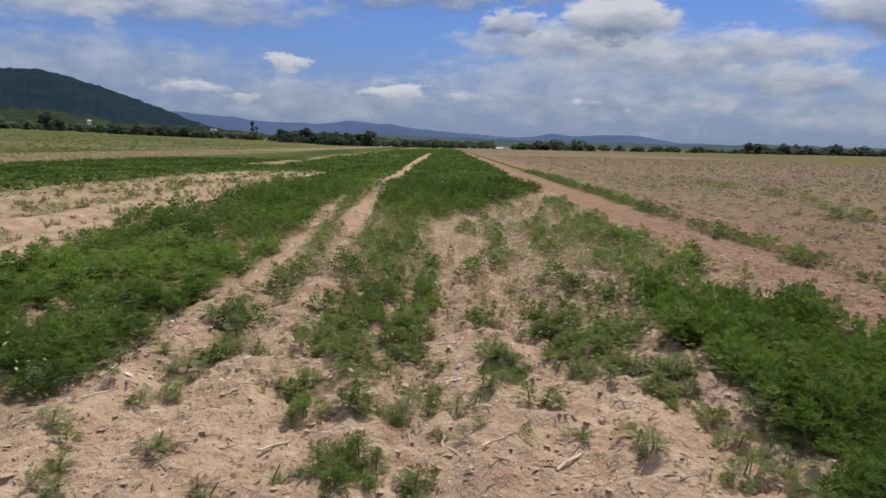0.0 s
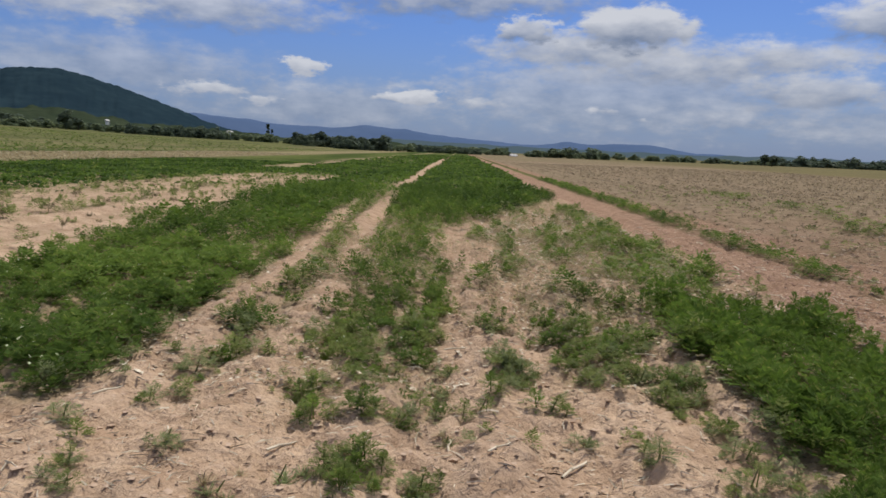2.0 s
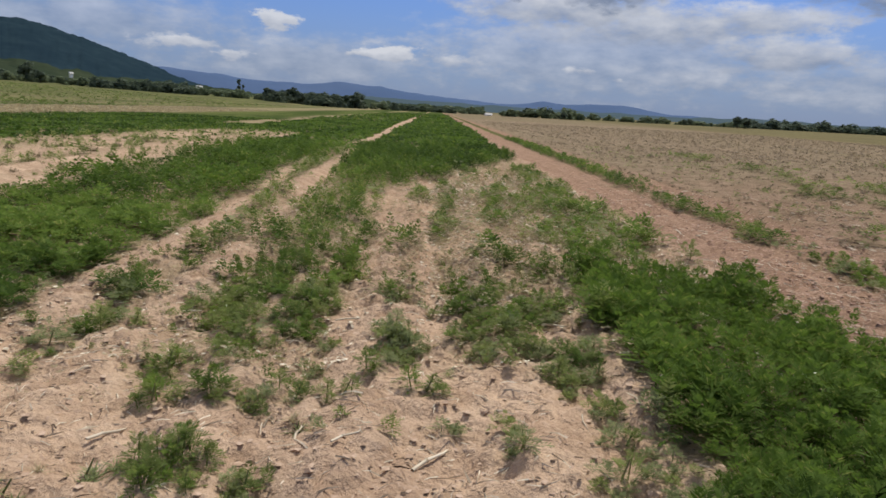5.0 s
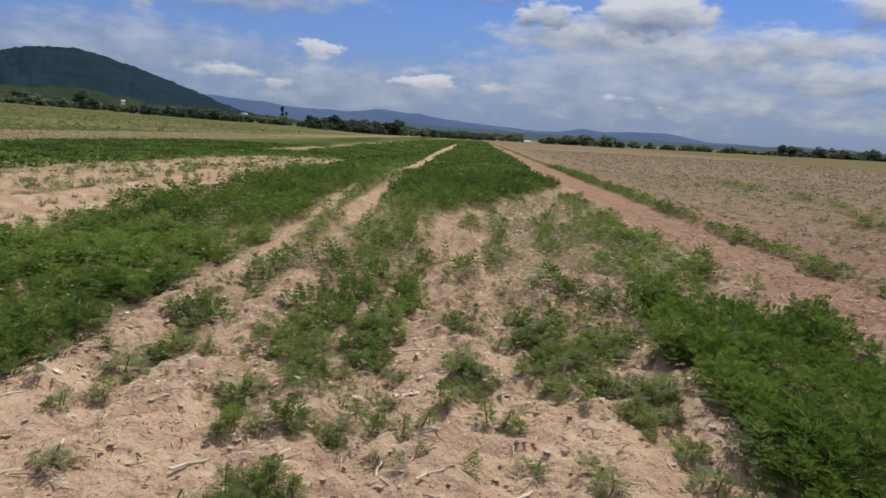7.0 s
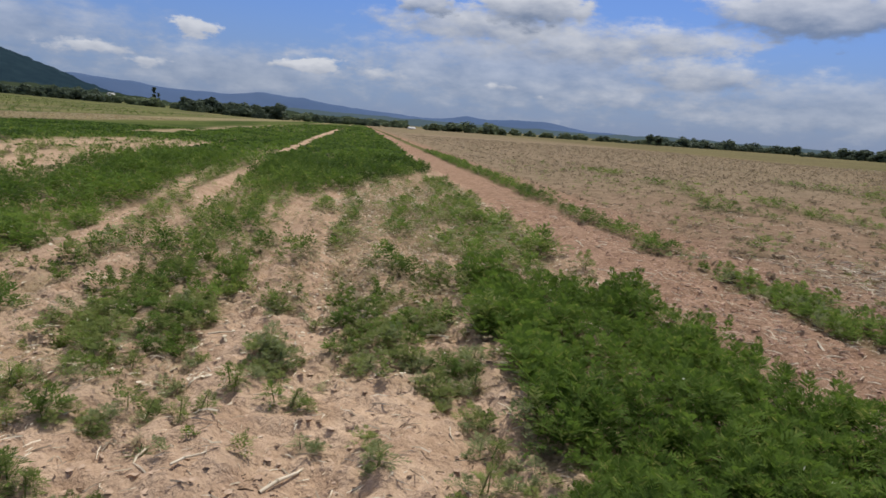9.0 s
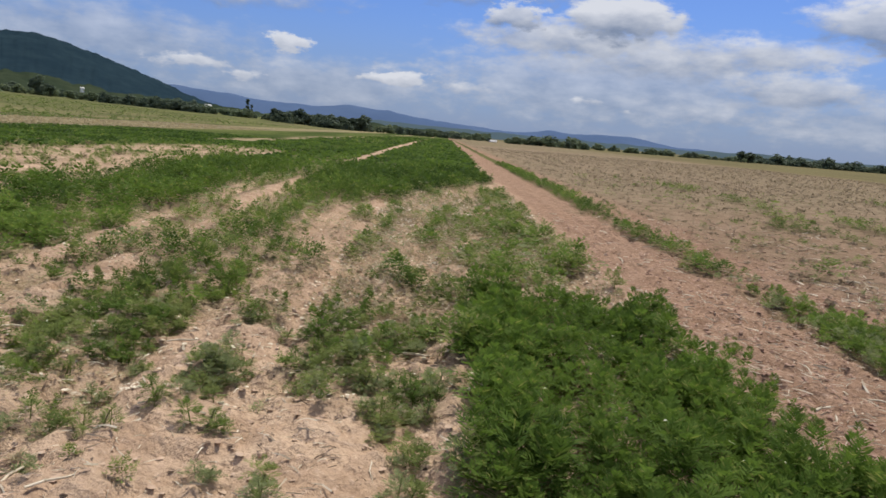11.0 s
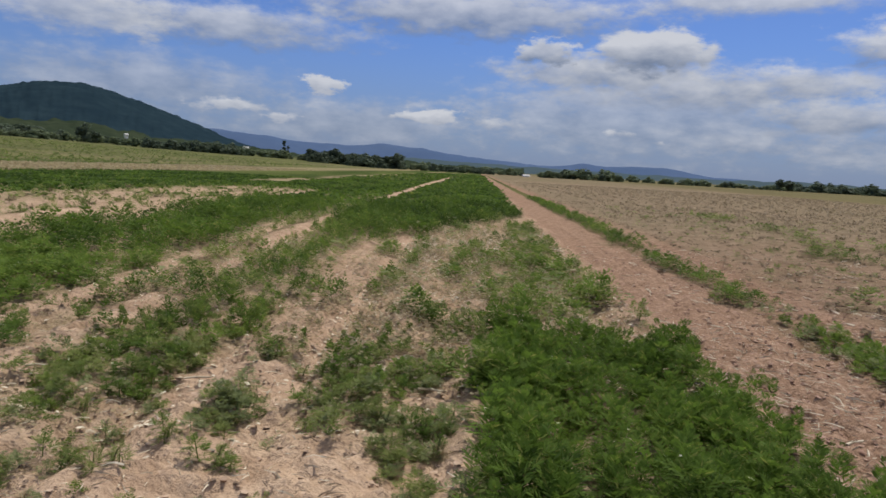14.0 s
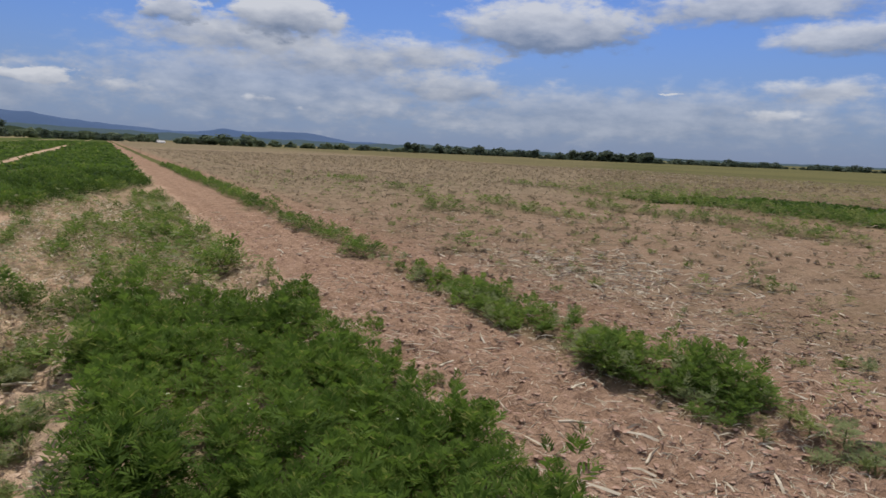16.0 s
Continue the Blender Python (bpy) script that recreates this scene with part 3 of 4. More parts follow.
def stick(a, b, ra, rb, sides=3):
    """A thin tapering stalk."""
    a, b = np.asarray(a, float), np.asarray(b, float)
    d = unit(b - a)
    u = unit(np.cross(d, [0.31, 0.87, 0.39]))
    v = np.cross(d, u)
    ring = [(np.cos(t) * u + np.sin(t) * v) for t in np.arange(sides) * 2 * np.pi / sides]
    return [[a + ring[i] * ra, a + ring[(i + 1) % sides] * ra, b + ring[(i + 1) % sides] * rb, b + ring[i] * rb] for i in range(sides)]


def feather_weed(nodes, per, pairs, spreadout=1.0):
    """A bushy weed one unit high with finely cut leaves: foliage and stem quads."""
    foliage, stem = [], []
    lean = RNG.normal(0, 0.06, 2)
    turn = RNG.uniform(0, 6.28)
    for k in range(nodes):
        s = (k + 0.6) / nodes
        base = np.array([lean[0] * s, lean[1] * s, 0.01 + 0.80 * s])
        for j in range(per):
            a = turn + j * 2 * np.pi / per + RNG.normal(0, 0.3)
            size = (0.66 - 0.36 * s) * RNG.uniform(0.75, 1.2) * spreadout
            start = base + np.array([np.cos(a), np.sin(a), 0.35]) * RNG.uniform(0.0, 0.26) * (1 - 0.6 * s) * spreadout
            foliage += leaf(start, a, np.radians(14 + 50 * s + RNG.normal(0, 12)), size, size * 0.42, pairs, RNG.uniform(0.3, 0.8))
        turn += 1.57 + RNG.normal(0, 0.3)
    stem += stick((0, 0, -0.08), (lean[0], lean[1], 0.85), 0.022, 0.010)
    return np.array(foliage), np.array(stem)


def mound_weed(n, pairs, size=0.36, wide=0.42):
    """A rounded mound of feathered leaves one unit high, as weeds grow in a closed stand."""
    foliage = []
    for k in range(n):
        a = k * 2.4 + RNG.normal(0, 0.25)
        s = (k + 0.5) / n
        r = wide * math.sqrt(1 - s) * RNG.uniform(0.75, 1.1)
        z = 0.12 + 0.62 * s * RNG.uniform(0.85, 1.12)
        rise = np.radians(8 + 62 * s + RNG.normal(0, 12))
        length = size * RNG.uniform(0.75, 1.3)
        foliage += leaf(np.array([np.cos(a) * r * 0.6, np.sin(a) * r * 0.6, z]), a + RNG.normal(0, 0.35), rise, length, length * 0.46, pairs, RNG.uniform(0.4, 0.9))
    return np.array(foliage), np.zeros((0, 4, 3))


def plume_weed(n, pairs, size, wide, heads=4):
    """Several upright plumes of finely cut leaves from one root, one unit high."""
    foliage = []
    for h in range(heads):
        a0 = h * 6.28 / heads + RNG.normal(0, 0.4)
        r0 = wide * RNG.uniform(0.3, 1.0) * (h > 0)
        foot, top = np.array([np.cos(a0) * r0, np.sin(a0) * r0, 0.0]), RNG.uniform(0.45, 1.0)
        for k in range(n):
            s = (k + 0.5) / n
            a = k * 2.4 + RNG.normal(0, 0.3)
            rise = np.radians(18 + 60 * s + RNG.normal(0, 10))
            length = size * RNG.uniform(0.8, 1.25) * (1.25 - 0.6 * s)
            base = foot * (0.75 + 0.25 * s) + np.array([0, 0, 0.12 + (top - 0.30) * s])
            foliage += leaf(base, a, rise, length, length * 0.50, pairs, RNG.uniform(0.3, 0.8))
    return np.array(foliage), np.zeros((0, 4, 3))


def grass_tuft(n):
    foliage = []
    for _ in range(n):
        a = RNG.uniform(0, 6.28)
        foliage += blade(np.array([RNG.normal(0, 0.06), RNG.normal(0, 0.06), 0.0]), a, np.radians(RNG.uniform(25, 80)), RNG.uniform(0.6, 1.1), 0.022, RNG.uniform(0.4, 1.2))
    return np.array(foliage), np.array(stick((0, 0, -0.1), (0, 0, 0.15), 0.03, 0.02))


HIGH = [plume_weed(9, 5, 0.34, 0.46, 4) for _ in range(9)]
FULL = [plume_weed(8, 3, 0.34, 0.42, 3) for _ in range(8)]
MOUNDS = [plume_weed(8, 2, 0.30, 0.50, 7) for _ in range(5)]
MIDDLE = [mound_weed(12, 3, 0.42, 0.42) for _ in range(7)]
LOW = [mound_weed(8, 1, 0.5, 0.45) for _ in range(5)]
BUSHY = [feather_weed(10, 4, 5, 0.70) for _ in range(5)] + [feather_weed(8, 4, 5, 0.85) for _ in range(4)]
THIN = [mound_weed(28, 2, 0.31, 0.50) for _ in range(7)]
FAR = [(np.array([q for k in range(6) for q in blade(np.array([RNG.normal(0, 0.16), RNG.normal(0, 0.16), 0.0]), k * 1.05 + RNG.normal(0, 0.3), np.radians(RNG.uniform(15, 55)), RNG.uniform(0.6, 1.0), 0.15, 0.4)[:1]]), np.zeros((0, 4, 3))) for _ in range(6)]
TUFTS = [grass_tuft(34) for _ in range(2)]


def sow(x, y, size, templates, tone, squash=1.0):
    """Plants of the given templates at many places, as one array of quads with a tone each, rising with height."""
    which = RNG.integers(0, len(templates), len(x))
    all_q, all_t = [], []
    for k, (fol, stem) in enumerate(templates):
        sel = which == k
        if not sel.any():
            continue
        q = np.concatenate([fol, stem])
        a = RNG.uniform(0, 2 * np.pi, sel.sum())
        ca, sa = np.cos(a)[:, None, None], np.sin(a)[:, None, None]
        s = size[sel][:, None, None]
        X = (q[None, ..., 0] * ca - q[None, ..., 1] * sa) * s * squash + x[sel][:, None, None]
        Y = (q[None, ..., 0] * sa + q[None, ..., 1] * ca) * s * squash + y[sel][:, None, None]
        Z = q[None, ..., 2] * s + surface(x[sel], y[sel])[:, None, None]
        all_q.append(np.stack([X, Y, Z], -1).reshape(-1, 4, 3))
        # paler upwards: young tips, plus lit tops and shaded gaps coloured in
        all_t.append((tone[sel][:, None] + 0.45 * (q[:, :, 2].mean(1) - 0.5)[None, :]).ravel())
    return np.concatenate(all_q), np.concatenate(all_t)


def candidates(x0, x1, y0, y1, gap):
    gx, gy = np.meshgrid(np.arange(x0, x1, gap), np.arange(y0, y1, gap))
    gx, gy = gx.ravel(), gy.ravel()
    return gx + RNG.uniform(-0.5, 0.5, len(gx)) * gap, gy + RNG.uniform(-0.5, 0.5, len(gy)) * gap


def bed(name, label, x0, x1, y0, y1, gap, templates, mat, least=0.0, most=9.0, grow=1.0, squash=1.0, keep=None, thin=1.0):
    """A stretch of weeds too many to count, as one mesh."""
    x, y = candidates(x0, x1, y0, y1, gap)
    c, h = cover(x, y)
    ok = (RNG.uniform(0, 1, len(x)) < c * thin) & (c >= least) & (c <= most)
    if keep is not None:
        ok &= keep(x, y)
    x, y, h = x[ok], y[ok], h[ok]
    if not len(x):
        return
    size = h * RNG.uniform(0.6, 1.4, len(x)) * (0.30 + 1.40 * fbm(x * 2.3, y * 2.3, 2, 95)) * grow
    tone = np.clip(fbm(x * 0.9, y * 0.6, 3, 90) * 1.4 + fbm(x * 3.1, y * 2.6, 2, 92) * 0.9 - 0.65 + RNG.normal(0, 0.16, len(x)), 0, 1)
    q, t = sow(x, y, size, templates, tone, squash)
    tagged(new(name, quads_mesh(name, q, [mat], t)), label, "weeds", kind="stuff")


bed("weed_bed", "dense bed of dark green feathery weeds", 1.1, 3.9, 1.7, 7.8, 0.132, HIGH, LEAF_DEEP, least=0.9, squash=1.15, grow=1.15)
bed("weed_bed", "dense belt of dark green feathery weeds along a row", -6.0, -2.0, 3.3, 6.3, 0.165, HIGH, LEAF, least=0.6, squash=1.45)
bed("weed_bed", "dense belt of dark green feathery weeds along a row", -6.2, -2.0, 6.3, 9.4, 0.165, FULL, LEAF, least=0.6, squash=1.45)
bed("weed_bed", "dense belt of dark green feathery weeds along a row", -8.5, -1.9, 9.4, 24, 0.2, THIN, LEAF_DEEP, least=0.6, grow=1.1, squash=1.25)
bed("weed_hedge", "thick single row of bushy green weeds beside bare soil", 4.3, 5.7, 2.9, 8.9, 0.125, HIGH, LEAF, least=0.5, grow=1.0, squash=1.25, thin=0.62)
bed("weed_hedge", "dusty weeds mixed into the row beside bare soil", 4.3, 5.8, 2.7, 8.9, 0.125, FULL, LEAF_PALE, least=0.3, grow=0.9, squash=1.1, thin=0.34)
bed("weed_hedge", "broken row of green weeds beside bare soil", 4.2, 5.8, 8.9, 40, 0.16, THIN, LEAF, least=0.15, grow=1.2, squash=1.35)
bed("weed_row", "green weeds in rows on dry soil", -2.2, 2.9, 5.6, 7.0, 0.115, FULL, LEAF, least=0.2, most=0.95, grow=1.15, thin=0.5)
bed("weed_row", "dusty grey-green weeds in rows on dry soil", -2.2, 2.9, 5.6, 7.0, 0.115, FULL, LEAF_OLIVE, most=0.95, grow=1.05, thin=0.38)
bed("weed_row", "yellowish green weeds in rows on dry soil", -1.2, 0.9, 5.6, 7.0, 0.115, FULL, LEAF_LIME, least=0.5, grow=1.1, thin=0.35)
bed("weed_row", "two close rows of green weeds in dry soil", -1.9, 0.2, 7.0, 24, 0.145, THIN, LEAF, least=0.6, grow=1.15, thin=0.62)
bed("weed_row", "yellowish green weeds mixed into a row", -1.3, 0.9, 7.0, 13, 0.14, MIDDLE, LEAF_LIME, least=0.6, grow=1.1, thin=0.5)
bed("weed_clumps", "clumps of green weeds between dry litter", 0.1, 3.5, 7.0, 20, 0.14, MIDDLE, LEAF, least=0.6, grow=1.15, keep=lambda x, y: y < 13.2 + np.maximum(0, x - 0.1) * 2.9, thin=0.7)
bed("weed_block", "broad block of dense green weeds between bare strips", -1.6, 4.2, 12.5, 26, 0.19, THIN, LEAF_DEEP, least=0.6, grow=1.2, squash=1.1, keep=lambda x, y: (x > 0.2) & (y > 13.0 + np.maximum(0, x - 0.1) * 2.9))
bed("sparse_weeds", "scattered dusty weeds on dry cracked soil", -2.3, 3.6, 7.0, 22, 0.16, LOW, LEAF_PALE, most=0.80, grow=1.05, squash=1.5, thin=0.30)
bed("sparse_weeds", "scattered olive green weeds on dry cracked soil", -2.3, 3.6, 7.0, 22, 0.16, THIN, LEAF_OLIVE, most=0.80, grow=1.1, squash=1.4, thin=0.45)
bed("sparse_weeds", "scattered green weeds on dry cracked soil", 0.3, 3.6, 7.0, 20, 0.17, THIN, LEAF, least=0.3, most=0.80, grow=1.2, squash=1.3, thin=0.6)
bed("sparse_weeds", "scattered weeds on bare soil between the belts", -14, -4.6, 5, 32, 0.24, THIN, LEAF_OLIVE, most=0.6, grow=1.3, squash=1.4, thin=0.55)
bed("sparse_weeds", "scattered small weeds on the bare reddish field", 5.5, 18, 3, 15, 0.26, MIDDLE, LEAF_OLIVE, most=0.85, grow=1.2, squash=1.6, thin=0.55)
bed("dead_weeds", "withered brown weeds on the bare reddish field", 5.5, 18, 3, 15, 0.26, LOW, WITHERED, most=0.85, grow=1.1, squash=1.6, thin=0.7)
bed("sparse_weeds", "scattered small weeds on the bare reddish field", 5.5, 30, 15, 30, 0.30, LOW, LEAF_OLIVE, most=0.85, grow=1.3, squash=1.7, thin=0.55)
bed("dead_weeds", "withered brown weeds on the bare reddish field", 5.5, 30, 15, 30, 0.30, LOW, WITHERED, most=0.85, grow=1.2, squash=1.5, thin=0.55)
bed("weed_row", "broken row of green weeds on the open field", 8, 20, 8, 36, 0.21, THIN, LEAF, least=0.5, grow=1.15, squash=1.4, thin=0.28)
bed("weed_row", "broken row of olive green weeds on the open field", 8, 20, 8, 36, 0.21, THIN, LEAF_OLIVE, least=0.5, grow=1.2, squash=1.4, thin=0.34)
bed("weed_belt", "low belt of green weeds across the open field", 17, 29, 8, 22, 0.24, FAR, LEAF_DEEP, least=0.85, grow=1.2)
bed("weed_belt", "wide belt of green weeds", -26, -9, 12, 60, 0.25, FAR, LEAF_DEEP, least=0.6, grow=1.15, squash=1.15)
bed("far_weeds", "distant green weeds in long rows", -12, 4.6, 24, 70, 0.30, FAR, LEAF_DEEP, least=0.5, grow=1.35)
bed("far_weeds", "distant sparse weeds and stubble", -60, -35.5, 25, 90, 0.62, FAR, LEAF, grow=1.2, squash=1.5, thin=0.9)
bed("far_weeds", "distant rough grass on the rising field", -150, -40, 40, 220, 1.7, FAR, LEAF_OLIVE, grow=3.0, squash=1.6, thin=0.6)
bed("far_weeds", "distant sparse weeds on the open field", 5, 60, 28, 110, 0.75, FAR, WITHERED, most=0.5, grow=1.5, thin=1.3)
bed("far_weeds", "distant olive green weeds beyond the open field", 17, 60, 10, 75, 0.70, FAR, BROWN_LEAF, least=0.4, most=0.84, grow=1.3, squash=1.6)
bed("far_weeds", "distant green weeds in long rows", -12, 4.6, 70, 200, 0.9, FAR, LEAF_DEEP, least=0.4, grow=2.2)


def dead(name, label, x0, x1, y0, y1, gap, templates, mat, share, size, lo=0.0, hi=0.7, rows=0.0):
    """Dry stalks and dead leaves standing among or beside the weeds."""
    x, y = candidates(x0, x1, y0, y1, gap)
    c, _ = cover(x, y)
    ok = (RNG.uniform(0, 1, len(x)) < share * (0.4 + 1.2 * fbm(x * 0.5, y * 0.35, 3, 120))) & (c >= lo) & (c <= hi)
    x, y = x[ok], y[ok]
    if rows:
        x = np.round(x / rows) * rows + RNG.normal(0, 0.2 * rows, len(x))
    q, t = sow(x, y, size * RNG.uniform(0.6, 1.5, len(x)), templates, RNG.uniform(0, 1, len(x)))
    tagged(new(name, quads_mesh(name, q, [mat], t)), label, "dead weeds", kind="stuff")


dead("dead_weeds", "withered straw-coloured weeds lying between the green ones", 0.3, 3.3, 5.4, 19, 0.125, LOW, STRAW_LEAF, 0.95, 0.11, lo=0.05, hi=0.9)
dead("dead_weeds", "withered brown weeds lying between the green ones", 0.3, 3.3, 5.0, 17, 0.16, LOW, BROWN_LEAF, 0.5, 0.10, lo=0.05, hi=0.9)
dead("dead_weeds", "withered straw-coloured weeds lying between the green ones", -2.2, 1.8, 3.4, 12, 0.105, LOW, STRAW_LEAF, 0.55, 0.075, lo=0.08, hi=1.0)
dead("stubble", "brown dry stubble on the open field", 5.4, 20, 7, 40, 0.27, FAR, BROWN_LEAF, 0.32, 0.13, rows=0.76)
dead("stubble", "brown dry stubble on the open field", 8, 60, 26, 110, 0.55, FAR, BROWN_LEAF, 0.5, 0.22, rows=1.52)
dead("stubble", "pale dry stubble between green belts", -36, -24, 18, 110, 0.42, FAR, STRAW_LEAF, 0.75, 0.34, hi=1.0)
dead("stubble", "pale dry weeds on bare soil", -12, -4.8, 7, 32, 0.28, FAR, STRAW_LEAF, 0.14, 0.09, hi=0.7)


# weeds near enough to be told apart, each a thing of its own
def weed_thing(fol, stem, leaf_mat, label, category="weed", name="weed"):
    root = tagged(new(name), label, category, group="weeds in the dry soil")
    part("foliage", quads_mesh("foliage", fol, [leaf_mat]), root)
    part("stem", quads_mesh("stem", stem, [STEM], weld=True), root)
    return root


STEM_SHORT = np.array(stick((0, 0, -0.08), (0.02, 0.02, 0.5), 0.026, 0.012))
SHAPES = {"pale": [h[0] for h in HIGH[5:9]], "olive": [h[0] for h in HIGH[:5]], "clump": [m[0] for m in MOUNDS], "withered": [m[0] for m in MOUNDS]}
WORDS = {"pale": (LEAF_PALE, "small dusty grey-green weed with feathery leaves", "weed"), "olive": (LEAF_OLIVE, "small bushy olive green weed with finely cut leaves", "weed"),
         "clump": (LEAF_OLIVE, "round olive green weed standing apart on bare soil", "weed"), "withered": (WITHERED, "withered reddish brown weed on bare soil", "dead weed")}
grown = {}


def plant(kind, x, y, size, wide=1.0):
    which = int(RNG.integers(0, len(SHAPES[kind])))
    m = pose(x, y, float(surface(np.array(x), np.array(y))) - 0.005, 0, 0, RNG.uniform(0, 360))
    if (kind, which) in grown:
        ob = copy_thing(grown[kind, which], m)
    else:
        mat, words, category = WORDS[kind]
        ob = grown[kind, which] = weed_thing(SHAPES[kind][which], STEM_SHORT, mat, words, category)
        ob.matrix_basis = m
    ob.scale = (size * wide, size * wide, size)


# clumps that stand clear at the front of the rows: x, y, half width, half length
FRONT = {
    "green": [(-1.54, 4.70, 0.11, 0.15), (-0.67, 5.38, 0.11, 0.25), (-0.26, 5.10, 0.15, 0.48), (-0.85, 4.03, 0.09, 0.09), (-0.74, 3.54, 0.07, 0.05), (-0.42, 2.94, 0.13, 0.09), (-0.33, 2.80, 0.06, 0.05),
              (1.08, 4.89, 0.15, 0.14), (0.86, 4.78, 0.08, 0.08), (0.97, 5.28, 0.10, 0.22), (0.80, 5.25, 0.06, 0.16), (0.58, 3.74, 0.08, 0.06), (1.46, 4.34, 0.11, 0.13), (1.31, 5.20, 0.11, 0.19)],
    "lime": [(-0.84, 5.21, 0.09, 0.41), (-0.56, 4.27, 0.10, 0.15), (-0.49, 3.56, 0.11, 0.07), (-0.45, 2.75, 0.06, 0.04), (0.28, 3.94, 0.05, 0.04), (-0.62, 4.75, 0.08, 0.2)],
    "olive": [(-1.66, 4.33, 0.12, 0.08), (-1.31, 4.69, 0.08, 0.06), (-1.95, 3.30, 0.09, 0.07), (-0.28, 3.52, 0.10, 0.10), (0.17, 3.63, 0.10, 0.06), (-0.11, 2.85, 0.05, 0.04), (-0.11, 2.75, 0.07, 0.05),
              (0.95, 4.33, 0.10, 0.08), (0.90, 4.55, 0.09, 0.10), (1.12, 4.55, 0.08, 0.12), (1.52, 3.66, 0.09, 0.10), (1.40, 5.16, 0.10, 0.12), (1.08, 4.73, 0.08, 0.07), (1.21, 4.38, 0.08, 0.06), (1.37, 4.04, 0.11, 0.15)],
    "pale": [(-1.70, 3.73, 0.05, 0.08), (-1.58, 3.92, 0.06, 0.04), (-1.71, 2.92, 0.06, 0.05), (-1.62, 2.71, 0.08, 0.05), (-1.33, 3.07, 0.10, 0.05), (-0.08, 3.66, 0.09, 0.07), (-0.36, 4.35, 0.06, 0.04),
             (-0.07, 4.08, 0.06, 0.04), (0.0, 4.44, 0.04, 0.03), (0.38, 4.42, 0.10, 0.34), (0.61, 5.22, 0.07, 0.05), (0.46, 4.36, 0.11, 0.24), (1.25, 4.39, 0.12, 0.10), (1.32, 3.91, 0.06, 0.13),
             (0.71, 3.37, 0.06, 0.04), (0.96, 3.19, 0.04, 0.13), (0.98, 3.05, 0.05, 0.04), (1.59, 4.47, 0.13, 0.10), (1.50, 3.30, 0.10, 0.12), (1.40, 3.0, 0.10, 0.09), (1.60, 3.02, 0.10, 0.12), (1.62, 2.75, 0.12, 0.12), (0.33, 5.50, 0.11, 0.08)],
    "tuft": [(0.0, 3.34, 0.03, 0.03), (-0.97, 2.75, 0.10, 0.03), (-0.75, 2.90, 0.14, 0.06), (1.55, 4.1, 0.03, 0.03)],
}
HEIGHT = {"green": 0.135, "lime": 0.135, "olive": 0.12, "pale": 0.10, "tuft": 0.10}
LOOKS = {
    "green": (LEAF, LEAF_OLIVE, BUSHY + HIGH[:4], "bushy green weed with finely cut leaves in dry soil"),
    "lime": (LEAF_LIME, LEAF_OLIVE, BUSHY[:4] + HIGH[:2], "yellowish green bushy weed with cut leaves in a row"),
    "olive": (LEAF_OLIVE, LEAF_PALE, HIGH + BUSHY[:3], "olive green weed with feathery leaves on crusted soil"),
    "pale": (LEAF_PALE, LEAF_OLIVE, HIGH[3:] + BUSHY[5:], "dusty grey-green weed with feathery leaves on dry soil"),
    "tuft": (LEAF_PALE, STRAW_LEAF, TUFTS, "low tuft of thin half-dry grass"),
}


def clump(kind, cx, cy, rx, ry):
    """One spreading weed of several shoots over an oval patch of soil."""
    main, other, templates, words = LOOKS[kind]
    n = max(3, int(rx * ry * 3.14 / 0.0080))
    k = np.arange(n)
    a, r = 2.4 * k + RNG.normal(0, 0.35, n), np.sqrt((k + 0.4) / n)
    x, y = cx + rx * r * np.cos(a), cy + ry * r * np.sin(a)
    size = HEIGHT[kind] * RNG.uniform(0.65, 1.25, n) * (1.15 - 0.45 * r)
    base = np.array([cx, cy, float(surface(np.array(cx), np.array(cy)))])
    root = tagged(new("grass_tuft" if kind == "tuft" else "weed"), words, "grass tuft" if kind == "tuft" else "weed", group="weeds in the dry soil")
    root.matrix_basis = pose(*base)
    mainly = RNG.uniform(0, 1, n) < 0.52
    for mat, pick in ((main, mainly), (other, ~mainly)):
        if pick.any():
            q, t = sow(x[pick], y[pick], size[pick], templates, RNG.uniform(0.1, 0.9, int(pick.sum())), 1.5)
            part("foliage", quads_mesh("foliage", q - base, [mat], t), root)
    part("stem", quads_mesh("stem", np.array(stick((0, 0, -0.02), (x[0] - cx, y[0] - cy, size[0] * 0.7), 0.006, 0.003, 5)), [STEM], weld=True), root)


for kind, places in FRONT.items():
    for cx, cy, rx, ry in places:
        wider = 1.35 if kind in ("green", "lime") else 1.2
        clump(kind, cx, cy + 0.15 * ry, rx * wider, ry * wider * 1.12)

for mat, words, share in ((LEAF_OLIVE, "small olive green weeds between the larger clumps", 0.40), (LEAF_PALE, "small dusty grey-green weeds between the larger clumps", 0.36), (LEAF, "small green weeds between the larger clumps", 0.26), (LEAF_LIME, "small yellowish green weeds between the larger clumps", 0.16)):
    bed("small_weeds", words, -2.3, 1.8, 3.2, 5.6, 0.115, FULL, mat, most=0.95, grow=1.0, squash=1.3, thin=share)
